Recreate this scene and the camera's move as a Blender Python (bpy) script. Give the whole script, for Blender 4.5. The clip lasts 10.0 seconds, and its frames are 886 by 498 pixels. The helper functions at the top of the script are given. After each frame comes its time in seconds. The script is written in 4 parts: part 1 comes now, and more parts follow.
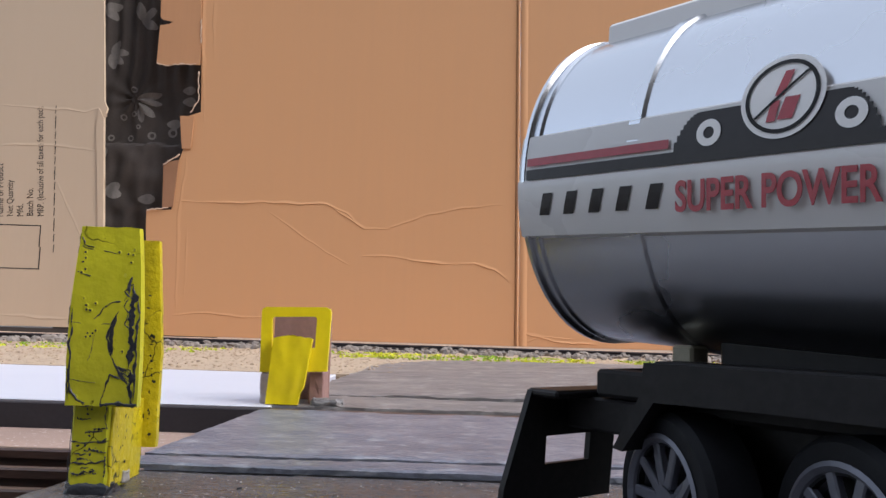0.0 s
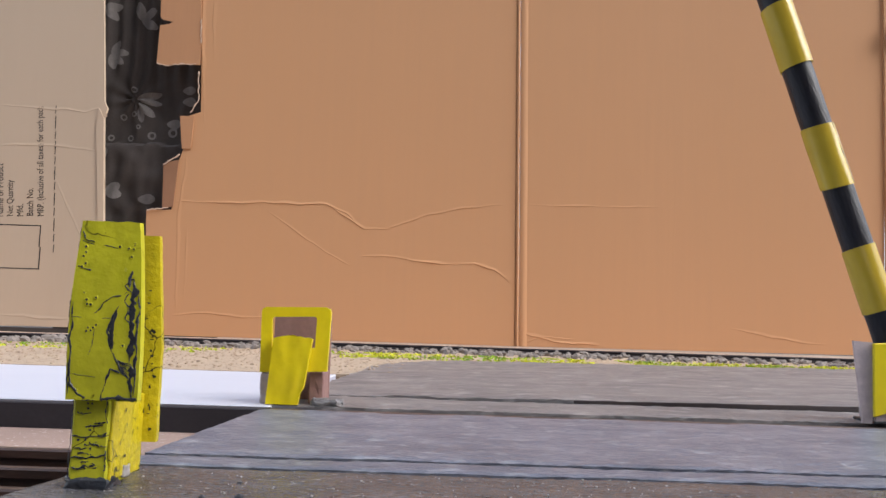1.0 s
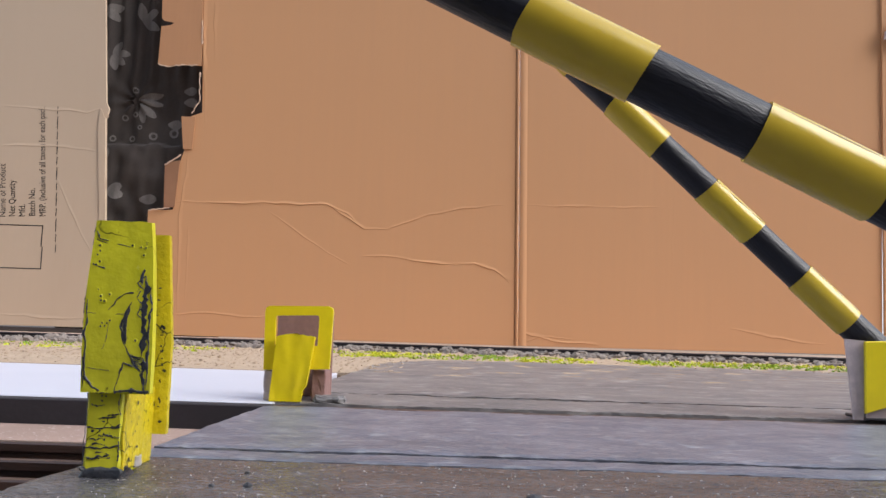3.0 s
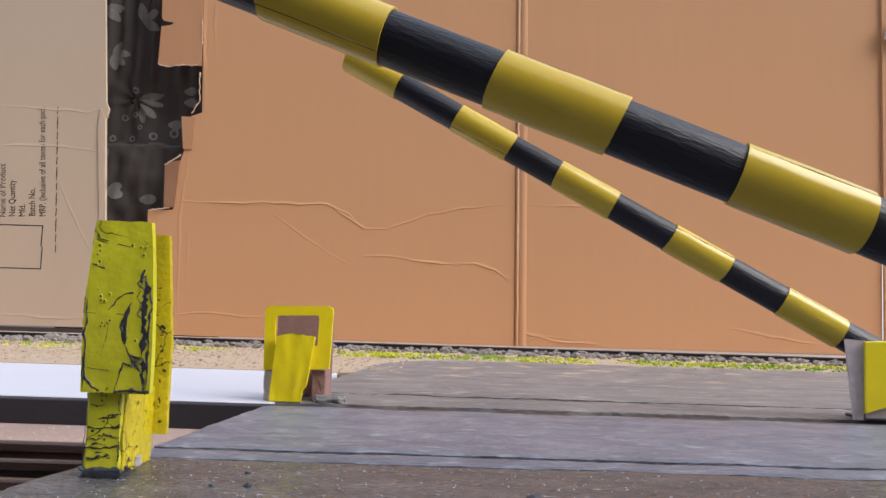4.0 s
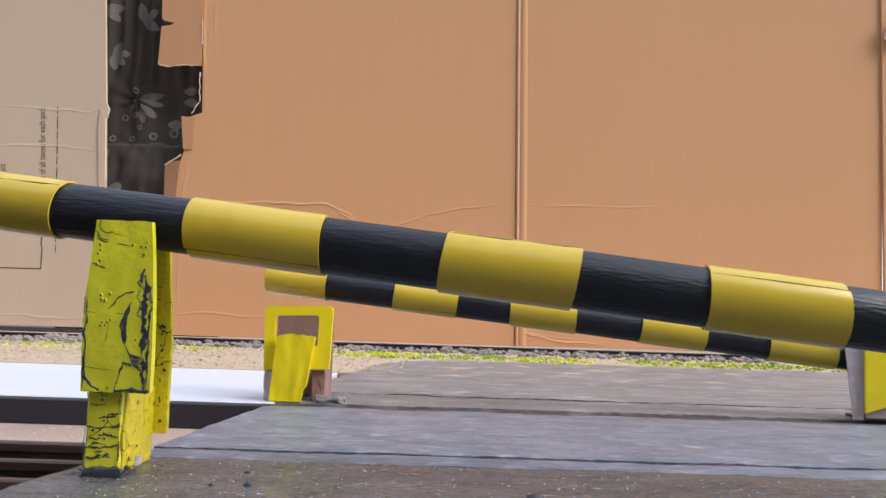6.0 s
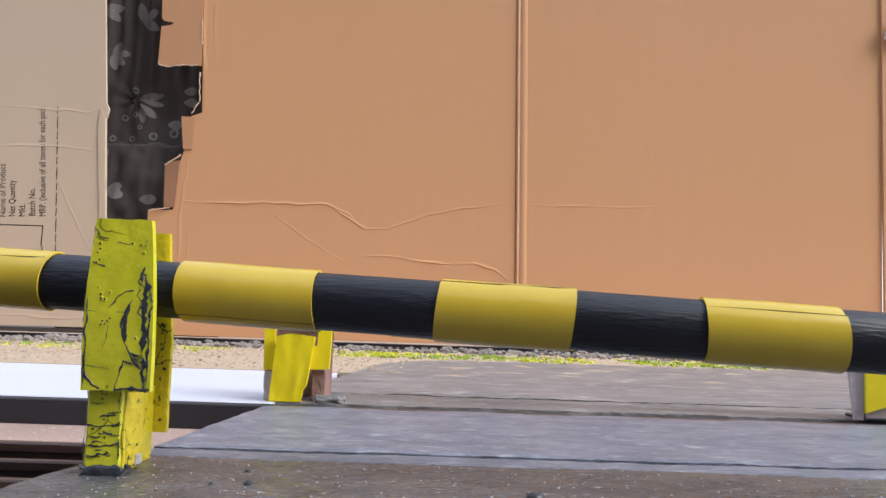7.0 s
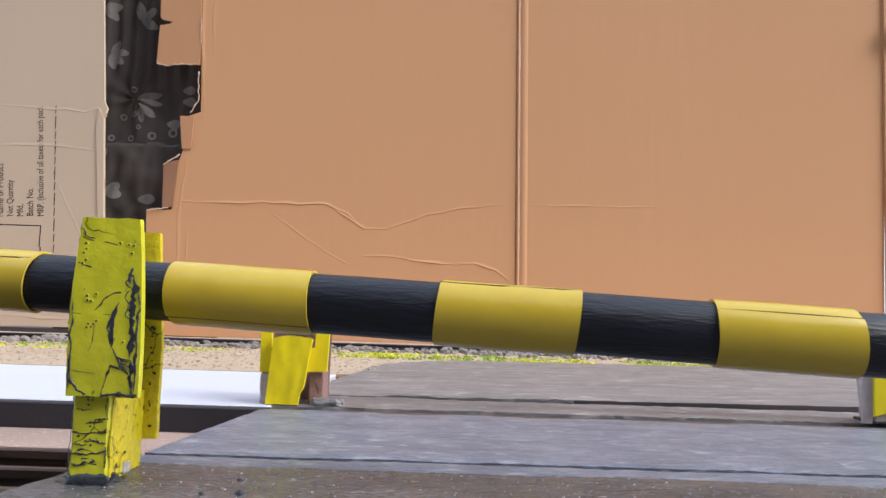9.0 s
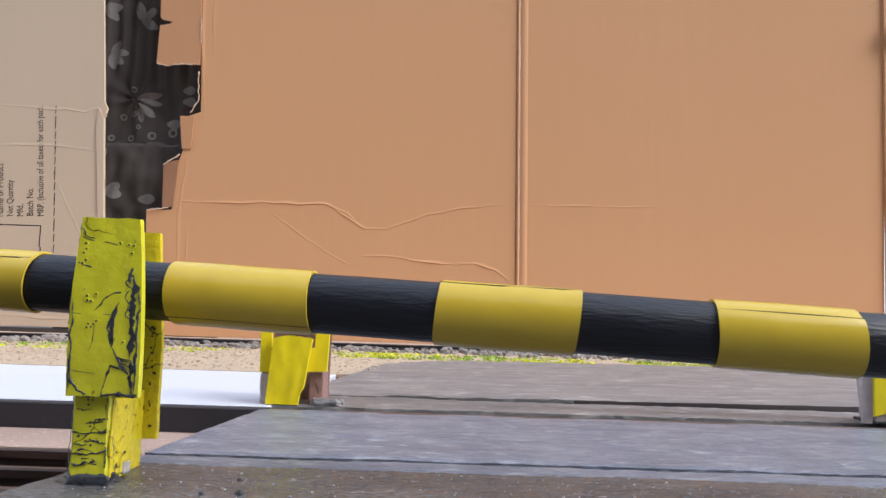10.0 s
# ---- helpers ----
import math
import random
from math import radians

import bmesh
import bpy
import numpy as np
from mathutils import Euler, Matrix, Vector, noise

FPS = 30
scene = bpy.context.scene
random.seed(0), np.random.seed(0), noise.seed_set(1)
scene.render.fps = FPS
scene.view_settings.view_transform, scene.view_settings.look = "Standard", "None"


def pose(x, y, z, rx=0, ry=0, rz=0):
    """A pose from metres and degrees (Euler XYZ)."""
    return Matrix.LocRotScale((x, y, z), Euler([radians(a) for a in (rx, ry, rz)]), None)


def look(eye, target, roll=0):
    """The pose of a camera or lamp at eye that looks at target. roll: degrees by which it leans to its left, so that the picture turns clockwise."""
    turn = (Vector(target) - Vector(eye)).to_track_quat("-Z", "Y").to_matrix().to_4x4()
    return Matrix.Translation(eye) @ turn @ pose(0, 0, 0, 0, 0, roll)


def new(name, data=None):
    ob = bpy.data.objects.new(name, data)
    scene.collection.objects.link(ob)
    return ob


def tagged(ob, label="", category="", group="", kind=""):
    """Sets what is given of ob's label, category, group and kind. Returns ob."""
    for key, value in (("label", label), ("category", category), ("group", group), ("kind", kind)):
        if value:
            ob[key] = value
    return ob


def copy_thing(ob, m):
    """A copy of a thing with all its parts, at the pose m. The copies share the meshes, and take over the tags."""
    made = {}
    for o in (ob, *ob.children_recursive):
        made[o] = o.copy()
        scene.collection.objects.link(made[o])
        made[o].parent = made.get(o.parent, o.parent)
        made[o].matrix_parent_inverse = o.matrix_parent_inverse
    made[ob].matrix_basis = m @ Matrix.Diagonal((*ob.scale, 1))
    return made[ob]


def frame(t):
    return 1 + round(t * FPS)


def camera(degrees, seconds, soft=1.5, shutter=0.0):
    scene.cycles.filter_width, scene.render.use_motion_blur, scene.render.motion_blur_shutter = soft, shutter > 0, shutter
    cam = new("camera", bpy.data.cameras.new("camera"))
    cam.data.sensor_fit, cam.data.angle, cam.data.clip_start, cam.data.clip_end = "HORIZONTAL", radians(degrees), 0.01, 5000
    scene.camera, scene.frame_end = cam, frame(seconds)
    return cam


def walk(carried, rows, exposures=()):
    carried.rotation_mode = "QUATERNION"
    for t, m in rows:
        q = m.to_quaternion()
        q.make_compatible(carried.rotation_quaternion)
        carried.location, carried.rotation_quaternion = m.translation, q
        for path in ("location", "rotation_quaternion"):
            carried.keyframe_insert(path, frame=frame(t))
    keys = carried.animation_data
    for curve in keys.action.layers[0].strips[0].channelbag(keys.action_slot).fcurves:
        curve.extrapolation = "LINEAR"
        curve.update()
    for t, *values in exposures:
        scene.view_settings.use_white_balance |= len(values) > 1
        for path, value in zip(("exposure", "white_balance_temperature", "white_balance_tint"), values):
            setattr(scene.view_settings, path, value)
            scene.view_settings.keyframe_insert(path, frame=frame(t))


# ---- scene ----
MM = 0.001
EYE = (0.0, 0.0, 0.0234)
PITCH, LEAN, CLOSER = 5.635, 1.8, 0.0044
cam = camera(60, 10.0, soft=1.5)


def aim(step):
    """The camera on its stand, moved on along its view by a few millimetres."""
    a = radians(PITCH)
    way = Vector((0, math.cos(a), math.sin(a)))
    eye = Vector(EYE) + way * step
    return look(eye, eye + way, LEAN)


walk(cam, [(0.0, aim(CLOSER)), (1.0, aim(CLOSER)), (1.1, aim(0)), (8.1, aim(0)), (8.2, aim(CLOSER)), (10.0, aim(CLOSER))],
     exposures=[(0.0, 0.68, 6300, 10), (4.0, 0.66, 6300, 10), (5.4, 0.78, 6220, 9), (6.8, 0.87, 6120, 7.5), (10.0, 0.87, 6080, 7.5)])

# ---- daylight: a bright hazy sky and a very soft sun ----
world = bpy.data.worlds.new("sky")
scene.world = world
world.use_nodes = True
wn, wl = world.node_tree.nodes, world.node_tree.links
sky = wn.new("ShaderNodeTexSky")
sky.sky_type, sky.sun_disc = "NISHITA", False
sky.sun_elevation, sky.sun_rotation = radians(40), radians(111)
sky.air_density, sky.dust_density = 1.0, 3.0
haze = wn.new("ShaderNodeMix")
haze.data_type = "RGBA"
haze.inputs[0].default_value = 0.5
haze.inputs[7].default_value = (6.3, 6.8, 7.6, 1)
wl.new(sky.outputs[0], haze.inputs[6])
wl.new(haze.outputs[2], wn["Background"].inputs[0])
wn["Background"].inputs[1].default_value = 0.15
sun_data = bpy.data.lights.new("sun", "SUN")
sun_data.energy, sun_data.angle, sun_data.color = 2.0, radians(45), (1.0, 0.97, 0.93)
sun = new("sun", sun_data)
sun.matrix_world = look((0.72 * 3, -0.28 * 3, 0.64 * 3), (0, 0, 0))


# ---- materials ----
def material(name, base, second=None, rough=0.7, scale=60.0, fine=900.0, bump=0.15, depth=0.0003, metal=0.0, stretch=(1, 1, 1),
             blotch=0.5, speck=None, speck_size=700.0, speck_share=0.62, crack=None, crack_size=160.0, crack_width=0.02, grain=0.72, gloss=0.5, speck_soft=0.05):
    """Two colours mixed by a broad noise, shaded by a fine one, with optional specks and dark cracks, and fine relief."""
    m = bpy.data.materials.new(name)
    m.use_nodes = True
    n, l = m.node_tree.nodes, m.node_tree.links
    out = n["Principled BSDF"]
    out.inputs["Roughness"].default_value = rough
    out.inputs["Metallic"].default_value = metal
    out.inputs["Specular IOR Level"].default_value = gloss
    co = n.new("ShaderNodeTexCoord")
    mp = n.new("ShaderNodeMapping")
    mp.inputs["Scale"].default_value = stretch
    l.new(co.outputs["Object"], mp.inputs[0])

    def noise_node(s, detail=5.0):
        t = n.new("ShaderNodeTexNoise")
        t.inputs["Scale"].default_value, t.inputs["Detail"].default_value = s, detail
        l.new(mp.outputs[0], t.inputs["Vector"])
        return t

    def ramp(source, lo, hi):
        r = n.new("ShaderNodeMapRange")
        r.inputs["From Min"].default_value, r.inputs["From Max"].default_value = lo, hi
        l.new(source, r.inputs["Value"])
        return r.outputs[0]

    def mixed(f, a, b):
        x = n.new("ShaderNodeMix")
        x.data_type = "RGBA"
        if isinstance(f, float):
            x.inputs[0].default_value = f
        else:
            l.new(f, x.inputs[0])
        for k, v in ((6, a), (7, b)):
            if isinstance(v, tuple):
                x.inputs[k].default_value = (*v, 1)
            else:
                l.new(v, x.inputs[k])
        return x.outputs[2]

    second = second or tuple(c * 0.8 for c in base)
    broad, small = noise_node(scale), noise_node(fine)
    col = mixed(ramp(broad.outputs[0], 0.5 - blotch * 0.4, 0.5 + blotch * 0.4), base, second)
    col = mixed(ramp(small.outputs[0], 0.35, 0.75), col, tuple(grain * c for c in base))
    if speck:
        s = noise_node(speck_size, 3.0)
        col = mixed(ramp(s.outputs[0], speck_share, speck_share + speck_soft), col, speck)
    if crack:
        bent = n.new("ShaderNodeVectorMath")
        bent.operation = "MULTIPLY_ADD"
        wob = noise_node(crack_size * 0.9, 4.0)
        bent.inputs[1].default_value = (1.1 / crack_size,) * 3
        l.new(wob.outputs["Color"], bent.inputs[0])
        l.new(mp.outputs[0], bent.inputs[2])
        v = n.new("ShaderNodeTexVoronoi")
        v.feature = "DISTANCE_TO_EDGE"
        v.inputs["Scale"].default_value = crack_size
        l.new(bent.outputs[0], v.inputs["Vector"])
        gate = noise_node(crack_size * 0.6, 2.0)
        line = n.new("ShaderNodeMath")
        line.operation = "MULTIPLY"
        l.new(ramp(v.outputs["Distance"], crack_width, crack_width * 0.3), line.inputs[0])
        l.new(ramp(gate.outputs[0], 0.5, 0.58), line.inputs[1])
        col = mixed(line.outputs[0], col, crack)
    l.new(col, out.inputs["Base Color"])
    rr = n.new("ShaderNodeMapRange")
    rr.inputs["To Min"].default_value, rr.inputs["To Max"].default_value = max(rough - 0.1, 0.03), min(rough + 0.1, 1)
    l.new(broad.outputs[0], rr.inputs["Value"])
    l.new(rr.outputs[0], out.inputs["Roughness"])
    if bump:
        b = n.new("ShaderNodeBump")
        b.inputs["Strength"].default_value, b.inputs["Distance"].default_value = bump, depth
        l.new(small.outputs[0], b.inputs["Height"])
        l.new(b.outputs[0], out.inputs["Normal"])
    return m


M_BOARD = material("cardboard_brown", (0.525, 0.276, 0.135), (0.475, 0.246, 0.116), 0.8, 3, 160, 0.02, 0.0003, stretch=(1, 1, 0.05), blotch=1.1, grain=0.93)
M_BOARD_DARK = material("cardboard_inside", (0.28, 0.135, 0.07), None, 0.8, 30, 500, 0.1, 0.0004, grain=0.9)
M_FLAP = material("cardboard_flap", (0.45, 0.225, 0.11), (0.40, 0.20, 0.095), 0.8, 25, 300, 0.05, 0.0003, stretch=(1, 1, 0.1), grain=0.9)
M_PAPER_EDGE = material("torn_paper", (0.62, 0.45, 0.34), None, 0.85, 80, 700, 0.3, 0.0004)
M_CARTON = material("carton_beige", (0.49, 0.375, 0.275), (0.43, 0.325, 0.235), 0.75, 5, 220, 0.03, 0.0003, stretch=(1, 1, 0.1), grain=0.94)
M_INK = material("black_ink", (0.03, 0.025, 0.025), None, 0.6)
M_CLOTH = material("dark_cloth", (0.046, 0.036, 0.032), (0.072, 0.057, 0.051), 0.9, 25, 1400, 0.4, 0.0006)
M_PRINT = material("cloth_print", (0.24, 0.215, 0.20), (0.12, 0.105, 0.10), 0.9, 60, 700, 0.5, 0.0006, blotch=0.5, grain=0.55, stretch=(1.6, 1, 0.5))
M_SAND = material("sand", (0.50, 0.38, 0.27), (0.42, 0.31, 0.22), 0.95, 18, 420, 0.6, 0.002, speck=(0.24, 0.17, 0.12), speck_size=260, speck_share=0.60)
M_STONE = material("gravel_stone", (0.30, 0.26, 0.235), (0.17, 0.145, 0.13), 0.9, 110, 700, 0.5, 0.001, blotch=0.4)
M_GRIT = material("pale_grit", (0.46, 0.42, 0.38), (0.22, 0.2, 0.19), 0.5, 150, 900, 0.3)
# dark brown for the shadow line painted along the tape seams
M_SEAM_SHADE = material("seam_shade", (0.10, 0.065, 0.02), None, 0.8)
M_GRASS = material("scatter_grass", (0.62, 0.64, 0.02), (0.08, 0.28, 0.03), 0.9, 14, 600, 0.3, 0.001, blotch=0.25)
M_WHITE = material("white_sheet", (0.55, 0.55, 0.62), (0.51, 0.51, 0.58), 0.6, 12, 300, 0.03, grain=0.97)
M_DARKSTEP = material("dark_foam", (0.022, 0.017, 0.022), None, 0.8, 60, 600, 0.3)
M_PINK = material("trackbed_card", (0.38, 0.26, 0.21), (0.29, 0.2, 0.165), 0.9, 40, 700, 0.3, speck=(0.5, 0.4, 0.35))
M_RAIL = material("rusty_rail", (0.10, 0.05, 0.037), (0.045, 0.028, 0.024), 0.35, 90, 900, 0.4, 0.0003, stretch=(0.2, 1, 1))
M_GROUND = material("dark_ground", (0.035, 0.027, 0.024), (0.06, 0.046, 0.038), 0.95, 40, 500, 0.5, 0.001)
M_SLAB = material("painted_road", (0.165, 0.155, 0.16), (0.068, 0.067, 0.076), 0.24, 170, 1300, 0.9, 0.0006, blotch=0.55, stretch=(0.45, 1, 1), speck=(0.34, 0.31, 0.29), grain=0.4,
                  speck_size=900, speck_share=0.63, crack=(0.05, 0.045, 0.05), crack_size=55, crack_width=0.009, speck_soft=0.1)
M_SLAB_BLUE = material("painted_road_blue", (0.222, 0.238, 0.302), (0.10, 0.112, 0.15), 0.33, 100, 1100, 0.9, 0.0005, blotch=0.55, grain=0.5,
                       stretch=(0.6, 1, 1), speck=(0.38, 0.39, 0.43), speck_size=330, speck_share=0.55, speck_soft=0.25)
M_SLAB_FAR = material("painted_road_pale", (0.265, 0.25, 0.252), (0.12, 0.112, 0.118), 0.42, 60, 800, 0.9, 0.0006, blotch=0.6, stretch=(0.55, 1, 1), grain=0.6,
                      speck=(0.42, 0.39, 0.385), speck_size=160, speck_share=0.56, speck_soft=0.2)
M_GAP_SHADE = material("gap_shade_brown", (0.06, 0.042, 0.04), (0.035, 0.03, 0.035), 0.8, 60, 700, 0.3)
M_YELLOW = material("yellow_enamel", (0.64, 0.60, 0.03), (0.48, 0.46, 0.018), 0.22, 150, 900, 0.25, 0.0004, blotch=0.6, grain=0.8,
                    speck=(0.07, 0.06, 0.012), speck_size=430, speck_share=0.70, crack=(0.04, 0.037, 0.012), crack_size=90, crack_width=0.010)
M_YELLOW_WARM = material("yellow_enamel_warm", (0.68, 0.53, 0.012), (0.52, 0.42, 0.012), 0.3, 170, 900, 0.6, 0.0005, blotch=0.6, grain=0.75,
                         speck=(0.05, 0.04, 0.012), speck_size=330, speck_share=0.66, crack=(0.04, 0.035, 0.012), crack_size=120, crack_width=0.014)
M_YELLOW_FAR = material("yellow_enamel_bright", (0.82, 0.65, 0.008), (0.72, 0.56, 0.006), 0.35, 60, 500, 0.3, 0.0003, grain=0.92)
M_BLACKPAINT = material("black_paint_mark", (0.022, 0.023, 0.03), (0.045, 0.047, 0.055), 0.4, 250, 1200, 0.6, 0.0003)
M_ROD = material("black_rod", (0.009, 0.009, 0.015), (0.015, 0.015, 0.022), 0.4, 160, 1500, 0.7, 0.0003, stretch=(0.2, 1, 1), speck=(0.12, 0.12, 0.13),
                 speck_size=1500, speck_share=0.755, gloss=0.4)
M_TAPE = material("yellow_tape", (0.56, 0.395, 0.038), (0.47, 0.315, 0.026), 0.22, 30, 300, 0.03, 0.0002, grain=0.96, speck=(0.14, 0.09, 0.02), speck_size=420, speck_share=0.785)
M_CARD_LILAC = material("pale_card", (0.55, 0.46, 0.47), (0.45, 0.37, 0.37), 0.8, 90, 600, 0.2)
# card inside the far post: its shade is put into this darker mauve
M_CARD_SHADED = material("shaded_card", (0.30, 0.17, 0.15), (0.24, 0.13, 0.12), 0.85, 90, 600, 0.2)
M_TANK = material("tank_silver", (0.56, 0.57, 0.60), (0.53, 0.54, 0.57), 0.28, 25, 600, 0.0, 0.0001, metal=1.0, grain=0.99)
M_TANK_WHITE = material("tank_white_panel", (0.78, 0.745, 0.72), (0.75, 0.715, 0.69), 0.3, 30, 500, 0.0, grain=0.98)
M_PANEL = material("tank_side_panel", (0.64, 0.61, 0.59), (0.61, 0.58, 0.56), 0.3, 30, 500, 0.0, grain=0.98)
M_RED = material("red_print", (0.42, 0.035, 0.05), None, 0.35)
M_MARK = material("dark_print", (0.022, 0.016, 0.016), None, 0.35, gloss=0.3)
M_PLASTIC = material("black_plastic", (0.015, 0.013, 0.013), (0.020, 0.018, 0.018), 0.5, 60, 900, 0.15, 0.0002, gloss=0.2)
M_TYRE = material("tyre_rubber", (0.009, 0.009, 0.011), None, 0.75, 80, 900, 0.2, gloss=0.25)
M_RIM = material("rim_chrome", (0.16, 0.16, 0.19), (0.10, 0.10, 0.125), 0.45, 80, 900, 0.05, metal=0.35)
M_SADDLE = material("cream_plastic", (0.27, 0.24, 0.17), None, 0.5)
M_GLASS = material("dark_window", (0.02, 0.025, 0.03), None, 0.08)


# ---- mesh helpers: all measures in millimetres ----
def part(name, bm, mat, parent=None, label="", smooth=False, m=None):
    """Link a bmesh, drawn in millimetres, as one mesh object."""
    bmesh.ops.recalc_face_normals(bm, faces=bm.faces)
    data = bpy.data.meshes.new(name)
    bmesh.ops.scale(bm, vec=(MM, MM, MM), verts=bm.verts)
    bm.to_mesh(data)
    bm.free()
    data.materials.append(mat)
    if smooth:
        for p in data.polygons:
            p.use_smooth = True
        data.set_sharp_from_angle(angle=radians(40))
    ob = new(name, data)
    if parent:
        ob.parent = parent
    if m is not None:
        ob.matrix_basis = m
    return tagged(ob, label) if label else ob


def place(x, y, z, rx=0, ry=0, rz=0):
    return pose(x * MM, y * MM, z * MM, rx, ry, rz)


def box(x0, x1, y0, y1, z0, z1, bevel=0.0, bm=None, seg=1):
    bm = bm or bmesh.new()
    r = bmesh.ops.create_cube(bm, size=1)
    for v in r["verts"]:
        v.co = Vector(((x0 + x1) / 2 + v.co.x * (x1 - x0), (y0 + y1) / 2 + v.co.y * (y1 - y0), (z0 + z1) / 2 + v.co.z * (z1 - z0)))
    if bevel:
        edges = list({e for v in r["verts"] for e in v.link_edges})
        bmesh.ops.bevel(bm, geom=edges, offset=bevel, segments=seg, affect="EDGES")
    return bm


def prism(points, a0, a1, axis="y", bm=None, bevel=0.0):
    """A polygon given in the two other axes, drawn out from a0 to a1 along one axis."""
    bm = bm or bmesh.new()

    def at(p, a):
        return {"y": (p[0], a, p[1]), "x": (a, p[0], p[1]), "z": (p[0], p[1], a)}[axis]

    low, high = [bm.verts.new(at(p, a0)) for p in points], [bm.verts.new(at(p, a1)) for p in points]
    bm.faces.new(low), bm.faces.new(high[::-1])
    for i in range(len(points)):
        j = (i + 1) % len(points)
        bm.faces.new((low[i], low[j], high[j], high[i]))
    if bevel:
        bmesh.ops.bevel(bm, geom=list(bm.edges), offset=bevel, segments=1, affect="EDGES")
    return bm


def ring_loft(sections, bm=None, closed=True, cap=True):
    """Skin between rings of points."""
    bm = bm or bmesh.new()
    rings = [[bm.verts.new(p) for p in s] for s in sections]
    k = len(rings[0])
    for a, b in zip(rings, rings[1:]):
        for i in range(k if closed else k - 1):
            j = (i + 1) % k
            bm.faces.new((a[i], a[j], b[j], b[i]))
    if cap and closed:
        bm.faces.new(rings[0]), bm.faces.new(rings[-1][::-1])
    return bm


def tube(points, radius, sides=6, bm=None, flat=1.0, normal=(0, -1, 0)):
    """A thin strand along points; flat squeezes it along the normal."""
    pts = [Vector(p) for p in points]
    nrm = Vector(normal).normalized()
    rings = []
    for i, p in enumerate(pts):
        d = (pts[min(i + 1, len(pts) - 1)] - pts[max(i - 1, 0)]).normalized()
        side = d.cross(nrm).normalized()
        r = radius(i / max(len(pts) - 1, 1)) if callable(radius) else radius
        rings.append([p + side * r * math.cos(a) + nrm * r * flat * math.sin(a) for a in (math.tau * k / sides for k in range(sides))])
    return ring_loft(rings, bm)


def rough_up(bm, amount, size, cuts=0):
    """Hand-made unevenness."""
    if cuts:
        bmesh.ops.subdivide_edges(bm, edges=list(bm.edges), cuts=cuts, use_grid_fill=True)
    for v in bm.verts:
        v.co += noise.noise_vector(v.co * size) * amount
    return bm


def thing(name, label, category, group="", m=None):
    ob = new(name)
    ob.empty_display_size = 0.01
    if m is not None:
        ob.matrix_basis = m
    return tagged(ob, label, category, group)


def structure(ob, label, category):
    return tagged(ob, label, category, kind="structure")


# ---- ground, track bed and road ----
structure(part("ground", box(-6000, 6000, -6000, 6000, -30, -14), M_GROUND), "dark bare ground sheet under the layout", "ground")
# Added wall, never in view: it holds back sky light from behind the camera.
structure(part("wall_behind", box(-2600, 2600, -1800, -1700, -14, 2300), M_GROUND), "unseen dim wall added behind the camera to cut light from the front", "wall")
structure(part("sand_bed", rough_up(box(-900, 900, 358, 1000, -14, 0.0), 0.0, 1), M_SAND), "pale beige sand covering the far bank", "sand")
structure(part("white_board", rough_up(box(-900, -46.9, 221, 357.6, -14, -0.2, 0.3), 0.0, 1), M_WHITE), "plain white board beside the road crossing", "board")
structure(part("board_edge", box(-900, -46, 215, 220.7, -14, -0.4, 0.3), M_DARKSTEP), "dark foam edge facing the track", "edging")
structure(part("ballast", rough_up(box(-900, 900, 20, 155.7, -14, -7.6), 0.5, 0.3, 30), M_GROUND), "dark earth ballast in front of the first rail", "ballast")
structure(part("track_bed", box(-900, 900, 156, 214.7, -14, -7.2), M_PINK), "dusty pinkish card track bed between the rails", "track bed")


def track_rail(y, x0, x1, top, label):
    """A rail with a head on a web and foot, running across."""
    ob = thing("track_rail", label, "rail", "rails of the track")
    h = 7.0
    part("rail_head", prism([(y - 1.2, top - 0.3), (y - 0.9, top), (y + 0.9, top), (y + 1.2, top - 0.3), (y + 1.2, top - 1.6), (y - 1.2, top - 1.6)], x0, x1, "x"), M_RAIL, ob)
    part("rail_foot", prism([(y - 0.45, top - 1.6), (y + 0.45, top - 1.6), (y + 0.45, top - h + 1.6), (y + 2.4, top - h + 0.6), (y + 2.4, top - h), (y - 2.4, top - h),
                             (y - 2.4, top - h + 0.6), (y - 0.45, top - h + 1.6)], x0, x1, "x"), M_RAIL, ob)


track_rail(148.0, -900, -54.5, -1.0, "rusty brown model rail ending at the road")
track_rail(137.2, -900, 700, -2.3, "rusty brown model rail set into the road")
track_rail(121.5, -900, -58.5, -2.3, "dark rusty guard rail ending at the road slab")
track_rail(218.1, -47, 700, -0.6, "dark rusty model rail between the road slabs")
sleeper = tagged(part("sleeper", rough_up(box(-9, 9, 106, 153, -7.6, -6.2, 0.4), 0.2, 0.2, 2), M_GROUND), "dark wooden sleeper lying under the rails", "sleeper", "sleepers of the track")
sleeper.matrix_basis = place(-78, 0, 0)
for k in range(1, 8):
    copy_thing(sleeper, place(-78 - 46 * k, 0, 0))

def spread(stops):
    """Positions from (start, end, step) stretches."""
    out = []
    for a, z, step in stops:
        k = max(1, round((z - a) / step))
        out += [a + (z - a) * i / k for i in range(k)]
    return out + [stops[-1][1]]


